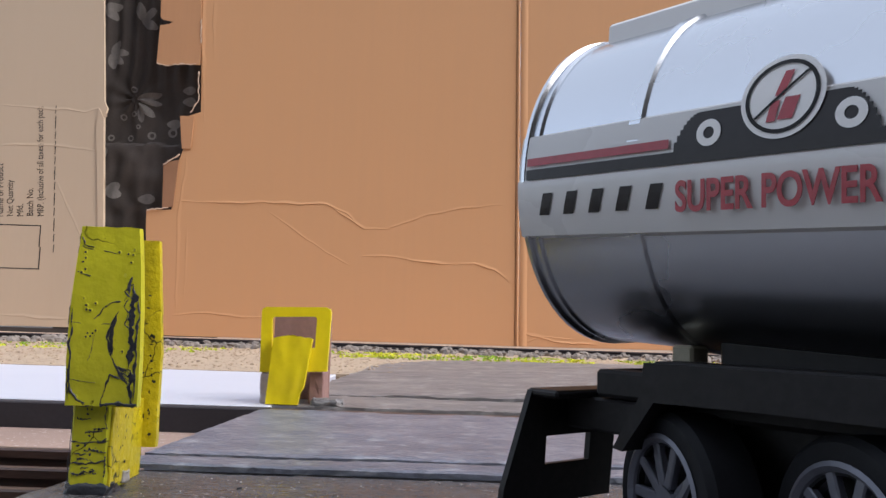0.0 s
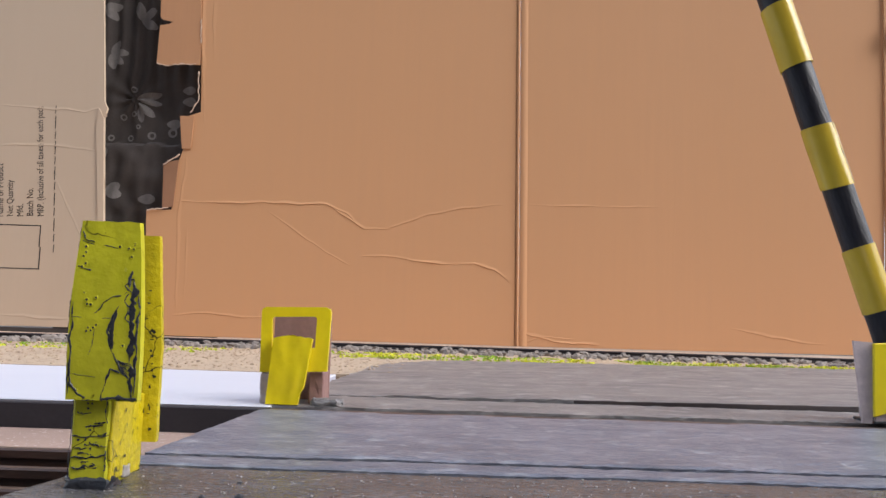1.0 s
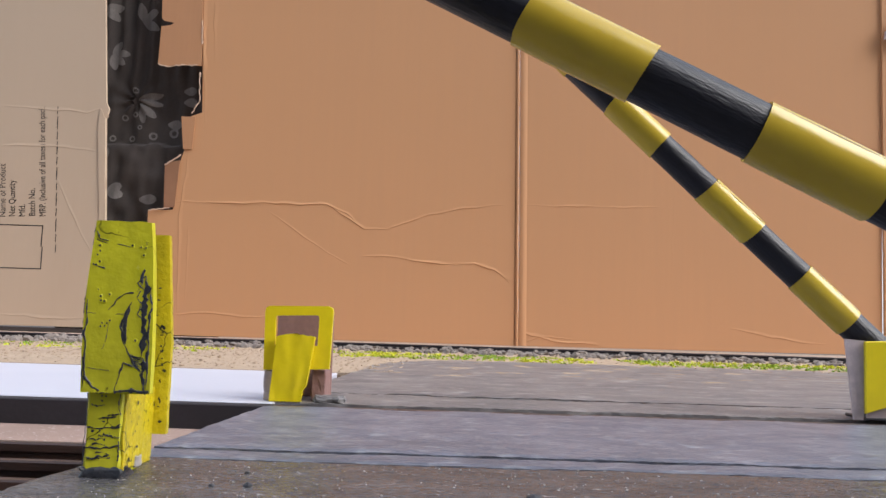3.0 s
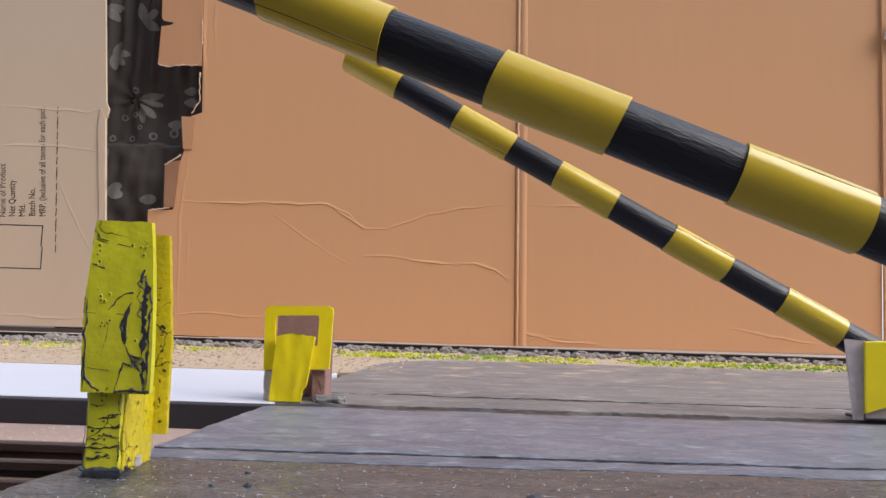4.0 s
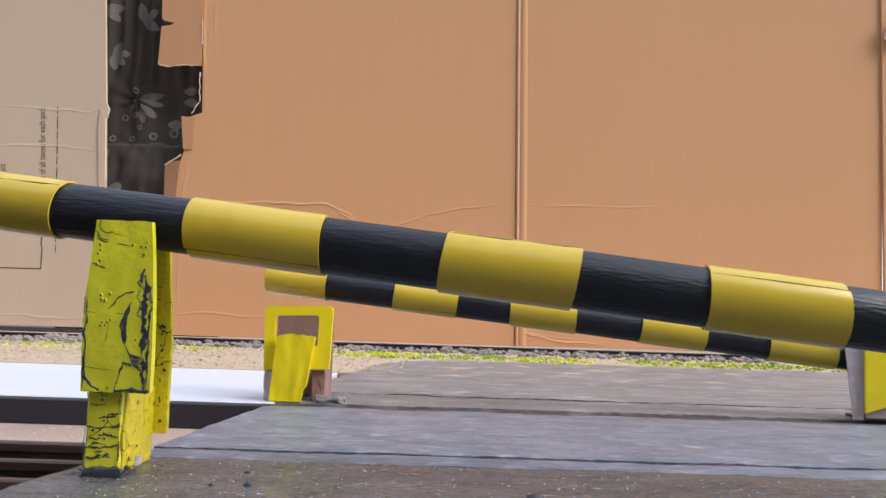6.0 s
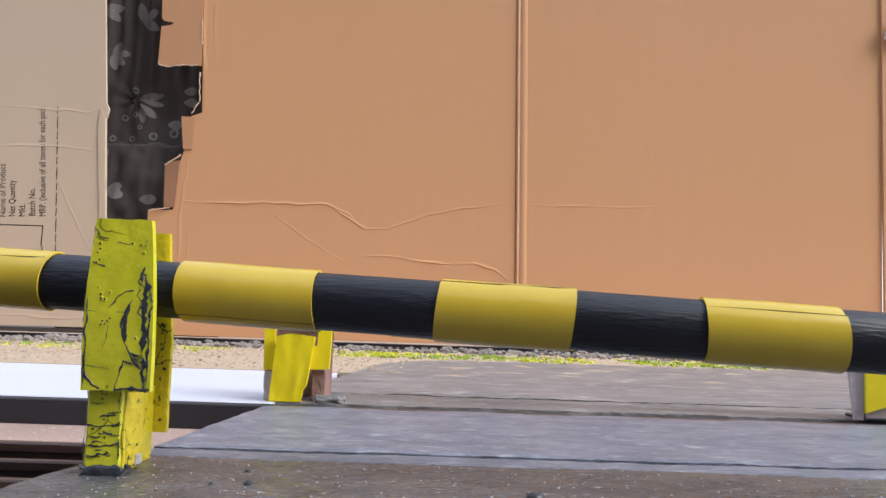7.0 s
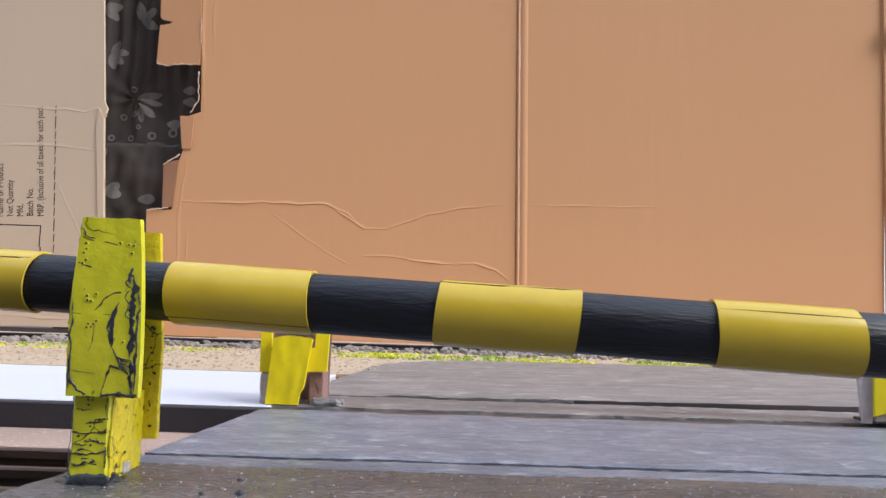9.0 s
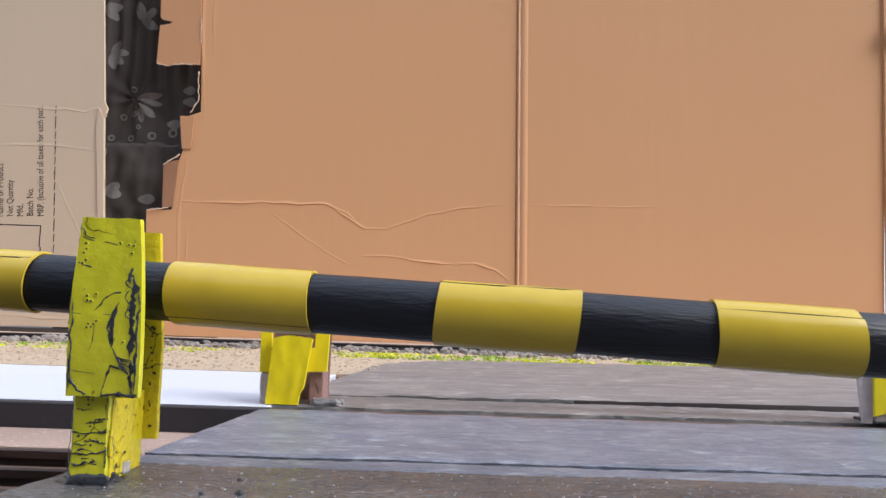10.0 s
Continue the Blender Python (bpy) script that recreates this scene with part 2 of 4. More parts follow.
def slab(name, ys, across, left, top, bottom, uneven, ragged, mat, label):
    """A hand-made road slab: an uneven top sheet, ragged edges and sides. left(y) gives the left edge; across are shares counted from it in millimetres."""
    bm, rows = bmesh.new(), []
    for r, y in enumerate(ys):
        x0, row = left(y), []
        for c, dx in enumerate(across):
            x = x0 + dx * (420 - x0) / across[-1] if dx > 180 else x0 + dx
            rim = r in (0, len(ys) - 1) or c == 0
            lift = uneven * (noise.noise((x * 0.05, y * 0.09, 1)) + 0.45 * noise.noise((x * 0.35, y * 0.5, 4)) + 0.5 * noise.noise((x * 1.1, y * 1.3, 6)) + 0.35 * noise.noise((x * 2.1, y * 2.3, 7)))
            jag = ragged * (noise.noise((x * 0.11, y * 0.02, 8)) + 0.6 * noise.noise((x * 0.6, y * 0.4, 9)))
            yy = y + (jag if r in (0, len(ys) - 1) else 0)
            xx = x + (ragged * noise.noise((y * 0.2, 3, 3)) if c == 0 else 0)
            row.append(bm.verts.new((xx, yy, top + lift - (0.25 if rim else 0))))
        rows.append(row)
    for p, q in zip(rows, rows[1:]):
        for c in range(len(p) - 1):
            bm.faces.new((p[c], p[c + 1], q[c + 1], q[c]))
    rim = rows[0] + [r[-1] for r in rows[1:]] + rows[-1][-2::-1] + [r[0] for r in rows[-2:0:-1]]
    low = [bm.verts.new((v.co.x, v.co.y, bottom)) for v in rim]
    for k in range(len(rim)):
        m = (k + 1) % len(rim)
        bm.faces.new((rim[k], low[k], low[m], rim[m]))
    bm.faces.new(low[::-1])
    return structure(part(name, bm, mat, smooth=True), label, "road")


NEAR_X = spread([(0, 170, 0.75), (170, 180, 5), (180, 480, 60)])
near_slab = slab("road", spread([(-560, 40, 100), (40, 84, 4), (84, 132.3, 0.6)]), NEAR_X, lambda y: -55.0 - 0.115 * max(0, 134 - y) * (1 if y > 80 else 0.9), 0, -7, 0.24, 0.4, M_SLAB,
                 "grey painted road slab speckled with grit")
MID_X = spread([(0, 176, 1.6), (176, 180, 4), (180, 480, 60)])
slab("road_filler", spread([(133.5, 141.3, 0.8)]), MID_X, lambda y: -52.5 + (y - 133) * 0.05, -0.25, -1.15, 0.22, 0.35, M_SLAB_BLUE, "blue-grey filler strip over the buried rail")
slab("road_middle", spread([(143.6, 213.8, 1.3)]), MID_X, lambda y: -52 + (y - 139) * 0.053, -0.1, -7.1, 0.28, 0.4, M_SLAB_BLUE, "blue-grey painted road slab between the rails")
slab("road_strip", spread([(224.2, 254.5, 1.5)]), MID_X, lambda y: -47.5 + (y - 222) * 0.04, 0.05, -13.9, 0.35, 0.7, M_SLAB_FAR, "narrow grey road plank beside the rail")
far_slab = slab("road_far", spread([(257.4, 515, 3.0)]), spread([(0, 178, 3), (178, 180, 2), (180, 480, 12)]),
     lambda y: -46.4 + (y - 250) * 0.05 + (0.018 * max(0, y - 430) ** 1.75), 0.2, -13.8, 0.5, 1.5, M_SLAB_FAR, "worn pale grey road slab on the far side")

# Dark strip that paints the shaded gap, bared when the slab is raised.
part("slab_edge", rough_up(box(44, 136, 256.3, 257.0, -1.6, -0.08), 0.12, 0.5, 8), M_GAP_SHADE, far_slab, "dark strip standing in for the shade in the gap under the slab")

# ---- cardboard background ----
WY = 880.0


def wall_board():
    """Main brown cardboard panel with a torn edge, a fold seam and creases."""
    edge = [(-338, 2), (-339, 60), (-340, 100), (-342, 128), (-342.5, 144.8), (-314, 146), (-309, 203), (-305, 217), (-300, 257), (-287, 262),
            (-290, 318), (-293, 360), (-298, 470), (-300, 720)]
    main = structure(part("wall_cardboard", prism([(84.0, 2.0)] + edge + [(74.0, 720)], WY, WY + 4), M_BOARD), "large brown cardboard panel with a torn edge and creases", "cardboard wall")
    part("cardboard_panel", prism([(89.5, 2.0), (504, 4.2), (520, 720), (79.5, 720)], WY, WY + 4), M_BOARD, main)
    return main


wall_main = wall_board()
part("fold", ring_loft([[(79 - 0.0152 * (z - 411) - 3 + 7 * u, WY + 1.5 - 1.8 * math.sin(math.pi * u) + 2.2 * math.sin(math.tau * u), z) for u in (i / 10 for i in range(11))]
                        for z in range(2, 730, 80)], closed=False), M_BOARD, wall_main, smooth=True)
part("fold_edge", ring_loft([[(79 - 0.0152 * (z - 411) + 4 + 9 * u, WY - 0.2 - 1.1 * math.sin(math.pi * u), z) for u in (i / 8 for i in range(9))]
                             for z in range(2, 730, 80)], closed=False), M_BOARD, wall_main, smooth=True)


def crease(points, width, height, parent, mat=None, y=WY):
    """A pressed fold in the card: a long gentle slope above, a short steep one below, fading in and out along a wandering line."""
    line = []
    for (xa, za), (xb, zb) in zip(points, points[1:]):
        k = max(2, int(math.hypot(xb - xa, zb - za) / 2.5))
        line += [(xa + (xb - xa) * i / k, za + (zb - za) * i / k) for i in range(k)]
    line.append(points[-1])
    line = [Vector((x + 1.2 * noise.noise((x * 0.05, z * 0.05, 3)), z + 1.8 * noise.noise((x * 0.045, z * 0.045, 9)) + 0.5 * noise.noise((x * 0.2, z * 0.2, 5)))) for x, z in line]
    rings, n = [], len(line) - 1
    run = line[-1] - line[0]
    flip = 1 if (-run.y * 0.3 + run.x if abs(run.x) > abs(run.y) else -run.y) > 0 else -1
    for i, p in enumerate(line):
        d = (line[min(i + 1, n)] - line[max(i - 1, 0)]).normalized()
        up = Vector((-d.y, d.x)) * flip
        h = 1.35 * height * math.sin(math.pi * min(max(i / n, 0.015), 0.985)) ** 0.4 * max(0.15, 0.85 + 0.9 * noise.noise((p.x * 0.03, p.y * 0.03, 14)))
        w = 1.3 * width * (0.8 + 0.5 * noise.noise((p.x * 0.06, p.y * 0.06, 21)))
        rings.append([((p + up * w * o).x, y + 0.08 - h * k, (p + up * w * o).y) for o, k in
                      ((3.4, 0), (1.7, 0.32), (0.5, 0.85), (0.0, 1.0), (-0.35, 0.75), (-0.7, 0.1), (-1.0, 0))])
    part("crease", ring_loft(rings, closed=False), mat or M_BOARD, parent, smooth=True)


crease([(-311, 155), (-205, 157), (-135, 158), (-112, 148), (-94, 131)], 0.9, 0.75, wall_main)
crease([(-132, 156), (-108, 141), (-92, 130), (-62, 131)], 0.9, 0.75, wall_main)
crease([(-66, 131), (-17, 149), (20, 158), (68, 163)], 0.8, 0.55, wall_main)
crease([(92, 164), (180, 165), (251, 166)], 0.8, 0.4, wall_main)
crease([(-206, 150), (-165, 122), (-130, 100), (-106, 88)], 0.7, 0.3, wall_main)
crease([(-93, 100), (-50, 99), (0, 92), (37, 94), (60, 88), (77, 74)], 0.9, 0.75, wall_main)
crease([(-305, 26), (-260, 29), (-226, 25), (-190, 27)], 0.9, 0.5, wall_main)
crease([(88, 20), (104, 15), (130, 8), (180, 6)], 1.0, 0.8, wall_main)
crease([(93, 6), (112, 13), (150, 12)], 0.8, 0.5, wall_main)
crease([(330, 30), (380, 20), (440, 14)], 0.9, 0.4, wall_main)
crease([(262, 20), (268, 240)], 0.7, 0.12, wall_main)
crease([(-283, 250), (-290, 330), (-296, 470)], 1.3, 0.6, wall_main)
crease([(-276, 318), (-280, 390), (-283, 470)], 1.5, 0.3, wall_main)
crease([(-302, 30), (-306, 140), (-300, 215)], 1.3, 0.4, wall_main)
crease([(-293, 40), (-295, 130)], 1.2, 0.3, wall_main)


def flap(points, lift, mat):
    """A torn strip of the inner card layer, bent forward a little."""
    part("torn_flap", prism(points, WY - lift, WY - lift + 1.6), mat, wall_main)


flap([(-344, 460), (-342, 397), (-341, 374), (-338, 371), (-326, 369), (-330, 366), (-341, 364), (-342, 318), (-330, 316), (-320, 318), (-291, 317.5), (-292, 345), (-297, 460)], 2.0, M_FLAP)
flap([(-310.5, 256), (-306, 217.5), (-296, 217), (-294, 256)], 1.9, M_FLAP)
flap([(-326, 198), (-318, 202), (-309, 204), (-312, 149), (-324, 148)], 1.9, M_BOARD_DARK)


def torn(points):
    line = []
    for (xa, za), (xb, zb) in zip(points, points[1:]):
        k = max(2, int(math.hypot(xb - xa, zb - za) / 3))
        line += [(xa + (xb - xa) * i / k + random.uniform(-0.7, 0.7), WY - 2.3, za + (zb - za) * i / k + random.uniform(-0.8, 0.8)) for i in range(k)]
    part("torn_edge", tube(line, lambda u: random.uniform(0.4, 1.1), 5), M_PAPER_EDGE, wall_main, "pale frayed paper edge")


torn([(-342, 318), (-328, 315), (-320, 317), (-293, 318)])
torn([(-342, 144.5), (-326, 147), (-314, 147)])
torn([(-326, 198), (-318, 203), (-306, 212)])
torn([(-292, 310), (-290, 275), (-300, 258)])
torn([(-293, 372), (-291, 340)])

# end of the cardboard on the far side, with a pale lifted flap
end_board = structure(part("cardboard_end", prism([(506, 3.5), (640, 3.5), (640, 720), (516, 720)], WY - 3, WY + 1), M_BOARD), "second brown cardboard sheet overlapping the first", "cardboard wall")
part("torn_flap", prism([(509, 372), (511, 382), (522, 396), (540, 400), (540, 376)], WY - 12, WY - 9), M_CARD_LILAC, end_board, "pale torn paper flap")
# No real opening: a dark plate paints the shaded gap at this flap.
part("tear", prism([(512, 375), (520, 383), (540, 384), (540, 370), (516, 371)], WY - 13, WY - 12.2), M_CLOTH, end_board, "dark plate standing in for the shaded gap at the torn flap")

# ---- beige carton panel with its printed form ----
carton = structure(part("carton_panel", prism([(-760, 6), (-384, 8), (-386.5, 70), (-389.5, 131), (-398, 250), (-395, 262), (-399, 270), (-409, 395), (-415, 720), (-760, 720)], WY - 3, WY + 1), M_CARTON),
                   "beige carton panel printed with a product form", "carton")
part("carton_lip", prism([(-386.5, 70), (-389.5, 131), (-398, 250), (-404, 262), (-406, 240), (-396, 131), (-392, 70)], WY - 4.4, WY - 3.1), M_CARTON, carton)
CY = WY - 3
crease([(-520, 262), (-460, 258), (-420, 257), (-404, 262), (-398, 250)], 1.1, 0.32, carton, M_CARTON, CY)
crease([(-520, 214), (-460, 216), (-400, 211)], 1.1, 0.32, carton, M_CARTON, CY)
crease([(-457, 196), (-440, 160), (-425, 130), (-404, 96)], 1.1, 0.32, carton, M_CARTON, CY)
crease([(-520, 20), (-430, 17), (-386, 21)], 1.1, 0.32, carton, M_CARTON, CY)
crease([(-402, 235), (-396, 170), (-394, 100)], 1.1, 0.32, carton, M_CARTON, CY)


def lettering(name, words, size, parent, m, mat, width=None, label="", bold=0.006):
    """Flat letters from the built-in font as a mesh, size in millimetres."""
    curve = bpy.data.curves.new("letters", "FONT")
    curve.body, curve.size, curve.extrude, curve.offset = words, size * MM, 0.05 * MM, size * bold * MM
    tmp = bpy.data.objects.new("letters", curve)
    data = bpy.data.meshes.new_from_object(tmp)
    bpy.data.objects.remove(tmp)
    data.materials.clear()
    data.materials.append(mat)
    if width:
        xs = [v.co.x for v in data.vertices]
        k = width * MM / (max(xs) - min(xs))
        for v in data.vertices:
            v.co.x *= k
    ob = new(name, data)
    ob.parent, ob.matrix_basis = parent, m
    return tagged(ob, label) if label else ob


for words, x, z, wide in (("Name of Product", -504.5, 131, 62), ("Net Quantity", -493.5, 132, 42), ("Mfd.", -482, 132, 14), ("Batch No.", -470.5, 133, 32),
                          ("MRP. (Inclusive of all taxes) for each pack", -458.5, 133, 129)):
    lettering("printed_line", words, 10.6, carton, Matrix.Translation((x * MM, (CY - 0.15) * MM, z * MM)) @ Matrix(((0, -1, 0, 0), (0, 0, -1, 0), (1, 0, 0, 0), (0, 0, 0, 1))) @ pose(0, 0, 0, 0, 0, 5.0),
              M_INK, wide, bold=0.001)
for k in range(17):
    z = 92 + k * 10 + 2 * (k % 3)
    part("printed_rule", box(-444.5 - 0.064 * (z - 90), -443.6 - 0.064 * (z - 90), CY - 0.2, CY - 0.05, z, z + 9.2), M_INK, carton)
bm = bmesh.new()
for x0, x1, z0, z1 in ((-540, -458.5, 72, 73.2), (-540, -461.5, 121.5, 122.7), (-461.5, -460.3, 98, 122.7), (-460, -458.8, 72, 98)):
    box(x0, x1, CY - 0.2, CY - 0.05, z0, z1, bm=bm)
part("printed_box", bm, M_INK, carton)
# The shade below the carton, put in as a dark strip.
structure(part("carton_shadow_strip", box(-760, -384, WY - 2, WY + 2, 1, 6), M_CLOTH), "dark strip standing in for the shade under the carton", "strip")

# ---- dark printed curtain in the gap ----
def curtain_y(x, z):
    """Depth of the cloth: broad pleats, gathers round one tied point, and a turned-up hem that hangs in front below."""
    y = WY + 36 + 7 * noise.noise((x * 0.03, z * 0.006, 2)) + 4 * noise.noise((x * 0.07, z * 0.03, 7))
    dx, dz = x + 378, z - 284
    far = math.hypot(dx, dz)
    y += 3.2 * math.sin(9 * math.atan2(dz, dx)) * math.exp(-far / 26) * min(1, far / 8)
    y += 2.6 * math.sin(x * 0.35) * min(max((z - 290) / 40, 0), 1)
    hem = min(max((231 + 5 * noise.noise((x * 0.05, 3, 1)) - z) / 5, 0), 1)
    return y - 11 * hem * hem * (3 - 2 * hem) + 3 * hem * noise.noise((x * 0.05, z * 0.05, 12))


cb = bmesh.new()
bmesh.ops.create_grid(cb, x_segments=110, y_segments=190, size=0.5)
for v in cb.verts:
    x, z = -450 + (v.co.x + 0.5) * 190, (v.co.y + 0.5) * 480
    v.co = Vector((x, curtain_y(x, z), z))
curtain = structure(part("curtain", cb, M_CLOTH, smooth=True), "dark brown curtain printed with grey leaves", "curtain")


def petal(bm, cx, cz, le, wi, deg):
    """One woven leaf, narrow at its root, laid on the cloth."""
    a, rows = radians(deg), []
    for i in range(9):
        u = i / 8
        half = wi * math.sin(math.pi * min(0.04 + 0.96 * u, 0.97)) ** 0.6 * (0.55 + 0.45 * u)
        row = []
        for w in (-1, -0.5, 0, 0.5, 1):
            px, pz = le * u, half * w
            x, z = cx + px * math.cos(a) - pz * math.sin(a), cz + px * math.sin(a) + pz * math.cos(a)
            row.append(bm.verts.new((x, curtain_y(x, z) - 0.7, z)))
        rows.append(row)
    for p, q in zip(rows, rows[1:]):
        for c in range(4):
            bm.faces.new((p[c], p[c + 1], q[c + 1], q[c]))


def bead(bm, cx, cz, r):
    """A small woven ring."""
    o, n = [], []
    for j in range(14):
        a = math.tau * j / 14
        for rr, store in ((r, o), (r * 0.5, n)):
            x, z = cx + rr * math.cos(a), cz + rr * math.sin(a)
            store.append(bm.verts.new((x, curtain_y(x, z) - 0.7, z)))
    for j in range(14):
        m = (j + 1) % 14
        bm.faces.new((o[j], o[m], n[m], n[j]))


bm = bmesh.new()
for cx, cz, le, wi, turns in ((-411, 340, 19, 6, (62, 8, -42, -80)), (-378, 384, 22, 7.5, (38, -28, 100)), (-376, 284, 29, 5, (18, -9)), (-373, 279, 24, 6, (-42, -78)),
                              (-424, 398, 22, 7, (5, -40)), (-322, 297, 16, 7, (0,)), (-321, 283, 16, 7.5, (0,)), (-340, 256, 18, 8, (-4,)), (-363, 160, 20, 8, (4,)),
                              (-404, 168, 20, 8, (-8, 30)), (-412, 205, 18, 7, (70,)), (-350, 430, 20, 7, (10, 60, 110)), (-410, 440, 20, 7, (40, -20))):
    for deg in turns:
        petal(bm, cx, cz, le, wi, deg)
for cx, cz, r in ((-381, 296, 4), (-379, 266, 3.6), (-381, 236, 4), (-405, 236, 4), (-332, 245, 6), (-356, 240, 5), (-392, 262, 4), (-372, 250, 3)):
    bead(bm, cx, cz, r)
tagged(part("leaf_print", bm, M_PRINT, curtain, "faded grey leaf print", smooth=True), kind="stuff")

# ---- strip along the foot of the wall: dark rail, pale ledge, gravel, scatter grass ----
structure(part("ledge", box(-900, 900, 706, 879, -2, 1.0), M_PAPER_EDGE), "pale ledge at the foot of the cardboard", "ledge")
tagged(part("background_rail", prism([(690, 0), (690, 2.3), (691.5, 2.7), (691.5, 3.3), (690, 3.7), (690, 4.6), (692, 5.0), (698, 5.0), (700, 4.6), (700, 0)], -900, 900, "x"), M_DARKSTEP), "black rail lying along the cardboard wall", "rail")


tb = bmesh.new()
bmesh.ops.create_icosphere(tb, subdivisions=1, radius=1)
STONE_V, STONE_F = [v.co.normalized() for v in tb.verts], [[v.index for v in f.verts] for f in tb.faces]
tb.free()


def stone_mesh(r, bm, at, seed, jag=0.45):
    """One small angular stone."""
    vs = [bm.verts.new(Vector(at) + Vector((d.x * r * 1.2, d.y * r, d.z * r * 0.8)) * (1 + jag * noise.noise(d * 1.3 + Vector((seed, 0, 0))))) for d in STONE_V]
    for f in STONE_F:
        bm.faces.new([vs[i] for i in f])


bm = bmesh.new()
rnd = random.Random(9)
for k in range(1150):
    x = rnd.uniform(-560, 500)
    heap = 1 + 0.5 * noise.noise((x * 0.011, 2, 2)) + (0.5 if -345 < x < -295 else 0)
    r = rnd.uniform(0.9, 2.9) * heap
    y = 686 - 70 * rnd.random() ** 1.3
    stone_mesh(r, bm, (x, y, r * 0.45 + max(0, y - 655) * 0.045 * rnd.random() * heap), k * 1.7, 0.95)
tagged(part("gravel", bm, M_STONE), "grey crushed gravel heaped along the rail", "gravel", kind="stuff")
bm = bmesh.new()
for k in range(2300):
    x = rnd.uniform(-330, 330)
    dense = noise.noise((x * 0.012, 4.0, 0))
    if dense < -0.05 - 0.3 * (x > -20) or (x < -60 and rnd.random() < 0.7) or (x > -20 and rnd.random() < 0.35):
        continue
    y = rnd.uniform(524, 610) - (rnd.random() < 0.2) * 10
    for j in range(4):
        a, h = rnd.uniform(0, math.tau), rnd.uniform(0.6, 1.9)
        w = rnd.uniform(0.5, 1.2)
        p, q = Vector((math.cos(a) * w, math.sin(a) * w, 0)), Vector((rnd.uniform(-2, 2), rnd.uniform(-1, 1), h))
        base = Vector((x + rnd.uniform(-2, 2), y + rnd.uniform(-2, 2), 0))
        bm.faces.new([bm.verts.new(base - p), bm.verts.new(base + p), bm.verts.new(base + q)])
tagged(part("scatter_grass", bm, M_GRASS), "bright yellow-green scatter grass along the gravel", "grass", kind="stuff")
bm = bmesh.new()
for k in range(2600):
    x, y = rnd.uniform(-420, -20), 362 + 270 * rnd.random() ** 0.8
    r = rnd.uniform(0.25, 0.8) * (1.7 if rnd.random() < 0.06 else 1)
    stone_mesh(r, bm, (x, y, r * 0.15), k * 0.9, 0.8)
for k in range(500):
    x, y = rnd.uniform(-20, 420), rnd.uniform(500, 690)
    r = rnd.uniform(0.3, 0.9)
    stone_mesh(r, bm, (x, y, r * 0.15), k * 0.7, 0.8)
tagged(part("sand_grit", bm, M_SAND), "coarse sand grains and small pebbles", "grit", kind="stuff")


bm = bmesh.new()
for k in range(520):
    x = rnd.uniform(-330, 500)
    r = rnd.uniform(0.4, 1.3)
    stone_mesh(r, bm, (x, rnd.uniform(702, 840), 1.0 + r * 0.3), k * 2.3, 0.9)
tagged(part("paper_crumbs", bm, M_PAPER_EDGE), "pale paper crumbs on the ledge under the cardboard", "crumbs", kind="stuff")


# ---- barrier arms: a black rod with yellow tape bands; the axle lies at the origin, the arm points to -x ----
def band(x0, x1, r, parent, seed, seam, side):
    """A strip of tape wound once round the rod, its loose end lapped over on one side of the seam."""
    k, rings = 96, []
    for i in range(17):
        u = i / 16
        x = x0 + (x1 - x0) * u
        ring = []
        for j in range(k):
            a = math.tau * j / k
            off = ((a - seam - 0.05 * math.sin(seed + 2.2 * u) - 0.06 * u) * side) % math.tau
            lap = 0.2 * max(0, 1 - off / 2.2) if off < 2.2 else 0.0
            rr = r + 0.07 * noise.noise((x * 0.12, math.cos(a) * 1.5, math.sin(a) * 1.5 + seed)) + lap
            skew = 0.35 * math.sin(a + seed) + (0.12 if off < 2.2 else 0) * (1 if i == 0 else -1 if i == 16 else 0)
            ring.append((x + skew, rr * math.cos(a), rr * math.sin(a)))
        rings.append(ring)
    inner = [[(p[0], p[1] * 0.93, p[2] * 0.93) for p in s] for s in (rings[0], rings[-1])]
    ob = part("tape_band", ring_loft([inner[0]] + rings + [inner[1]], cap=False), M_TAPE, parent)
    for p in ob.data.polygons:
        p.use_smooth = True
    ob.data.set_sharp_from_angle(angle=radians(24))
    line = []
    for i in range(17):
        u = i / 16
        a = seam + 0.05 * math.sin(seed + 2.2 * u) + 0.06 * u - 0.02 * side
        line.append((x0 + (x1 - x0) * u, (r + 0.06) * math.cos(a), (r + 0.06) * math.sin(a)))
    # a thin dark strand stands in for the shadow under the lapped end
    part("tape_seam", tube(line, 0.11, 5, normal=(0, math.cos(seam), math.sin(seam))), M_SEAM_SHADE, ob, "dark line painting the shadow along the tape end")


def barrier_arm(label, marks, tip, r_rod, r_band, first_band):
    arm = thing("boom_barrier", label, "boom barrier", "arms of the level crossing")
    k, rings = 32, []
    n = 44
    for i in range(n + 1):
        x = 9 - (tip + 9) * i / n
        rings.append([(x, *(((r_rod + 0.10 * noise.noise((x * 0.05, math.cos(a) * 2, math.sin(a) * 2))) * f) for f in (math.cos(a), math.sin(a)))) for a in (math.tau * j / k for j in range(k))])
    part("rod", ring_loft(rings), M_ROD, arm, "black painted rod", smooth=True)
    for i, (a, b) in enumerate(marks):
        band(-a, -b, r_band, arm, i * 3.1 + first_band, (2.3, 2.4, 1.95, 3.95, 2.35)[i % 5], (1, 1, 1, -1, 1)[i % 5])
    return arm


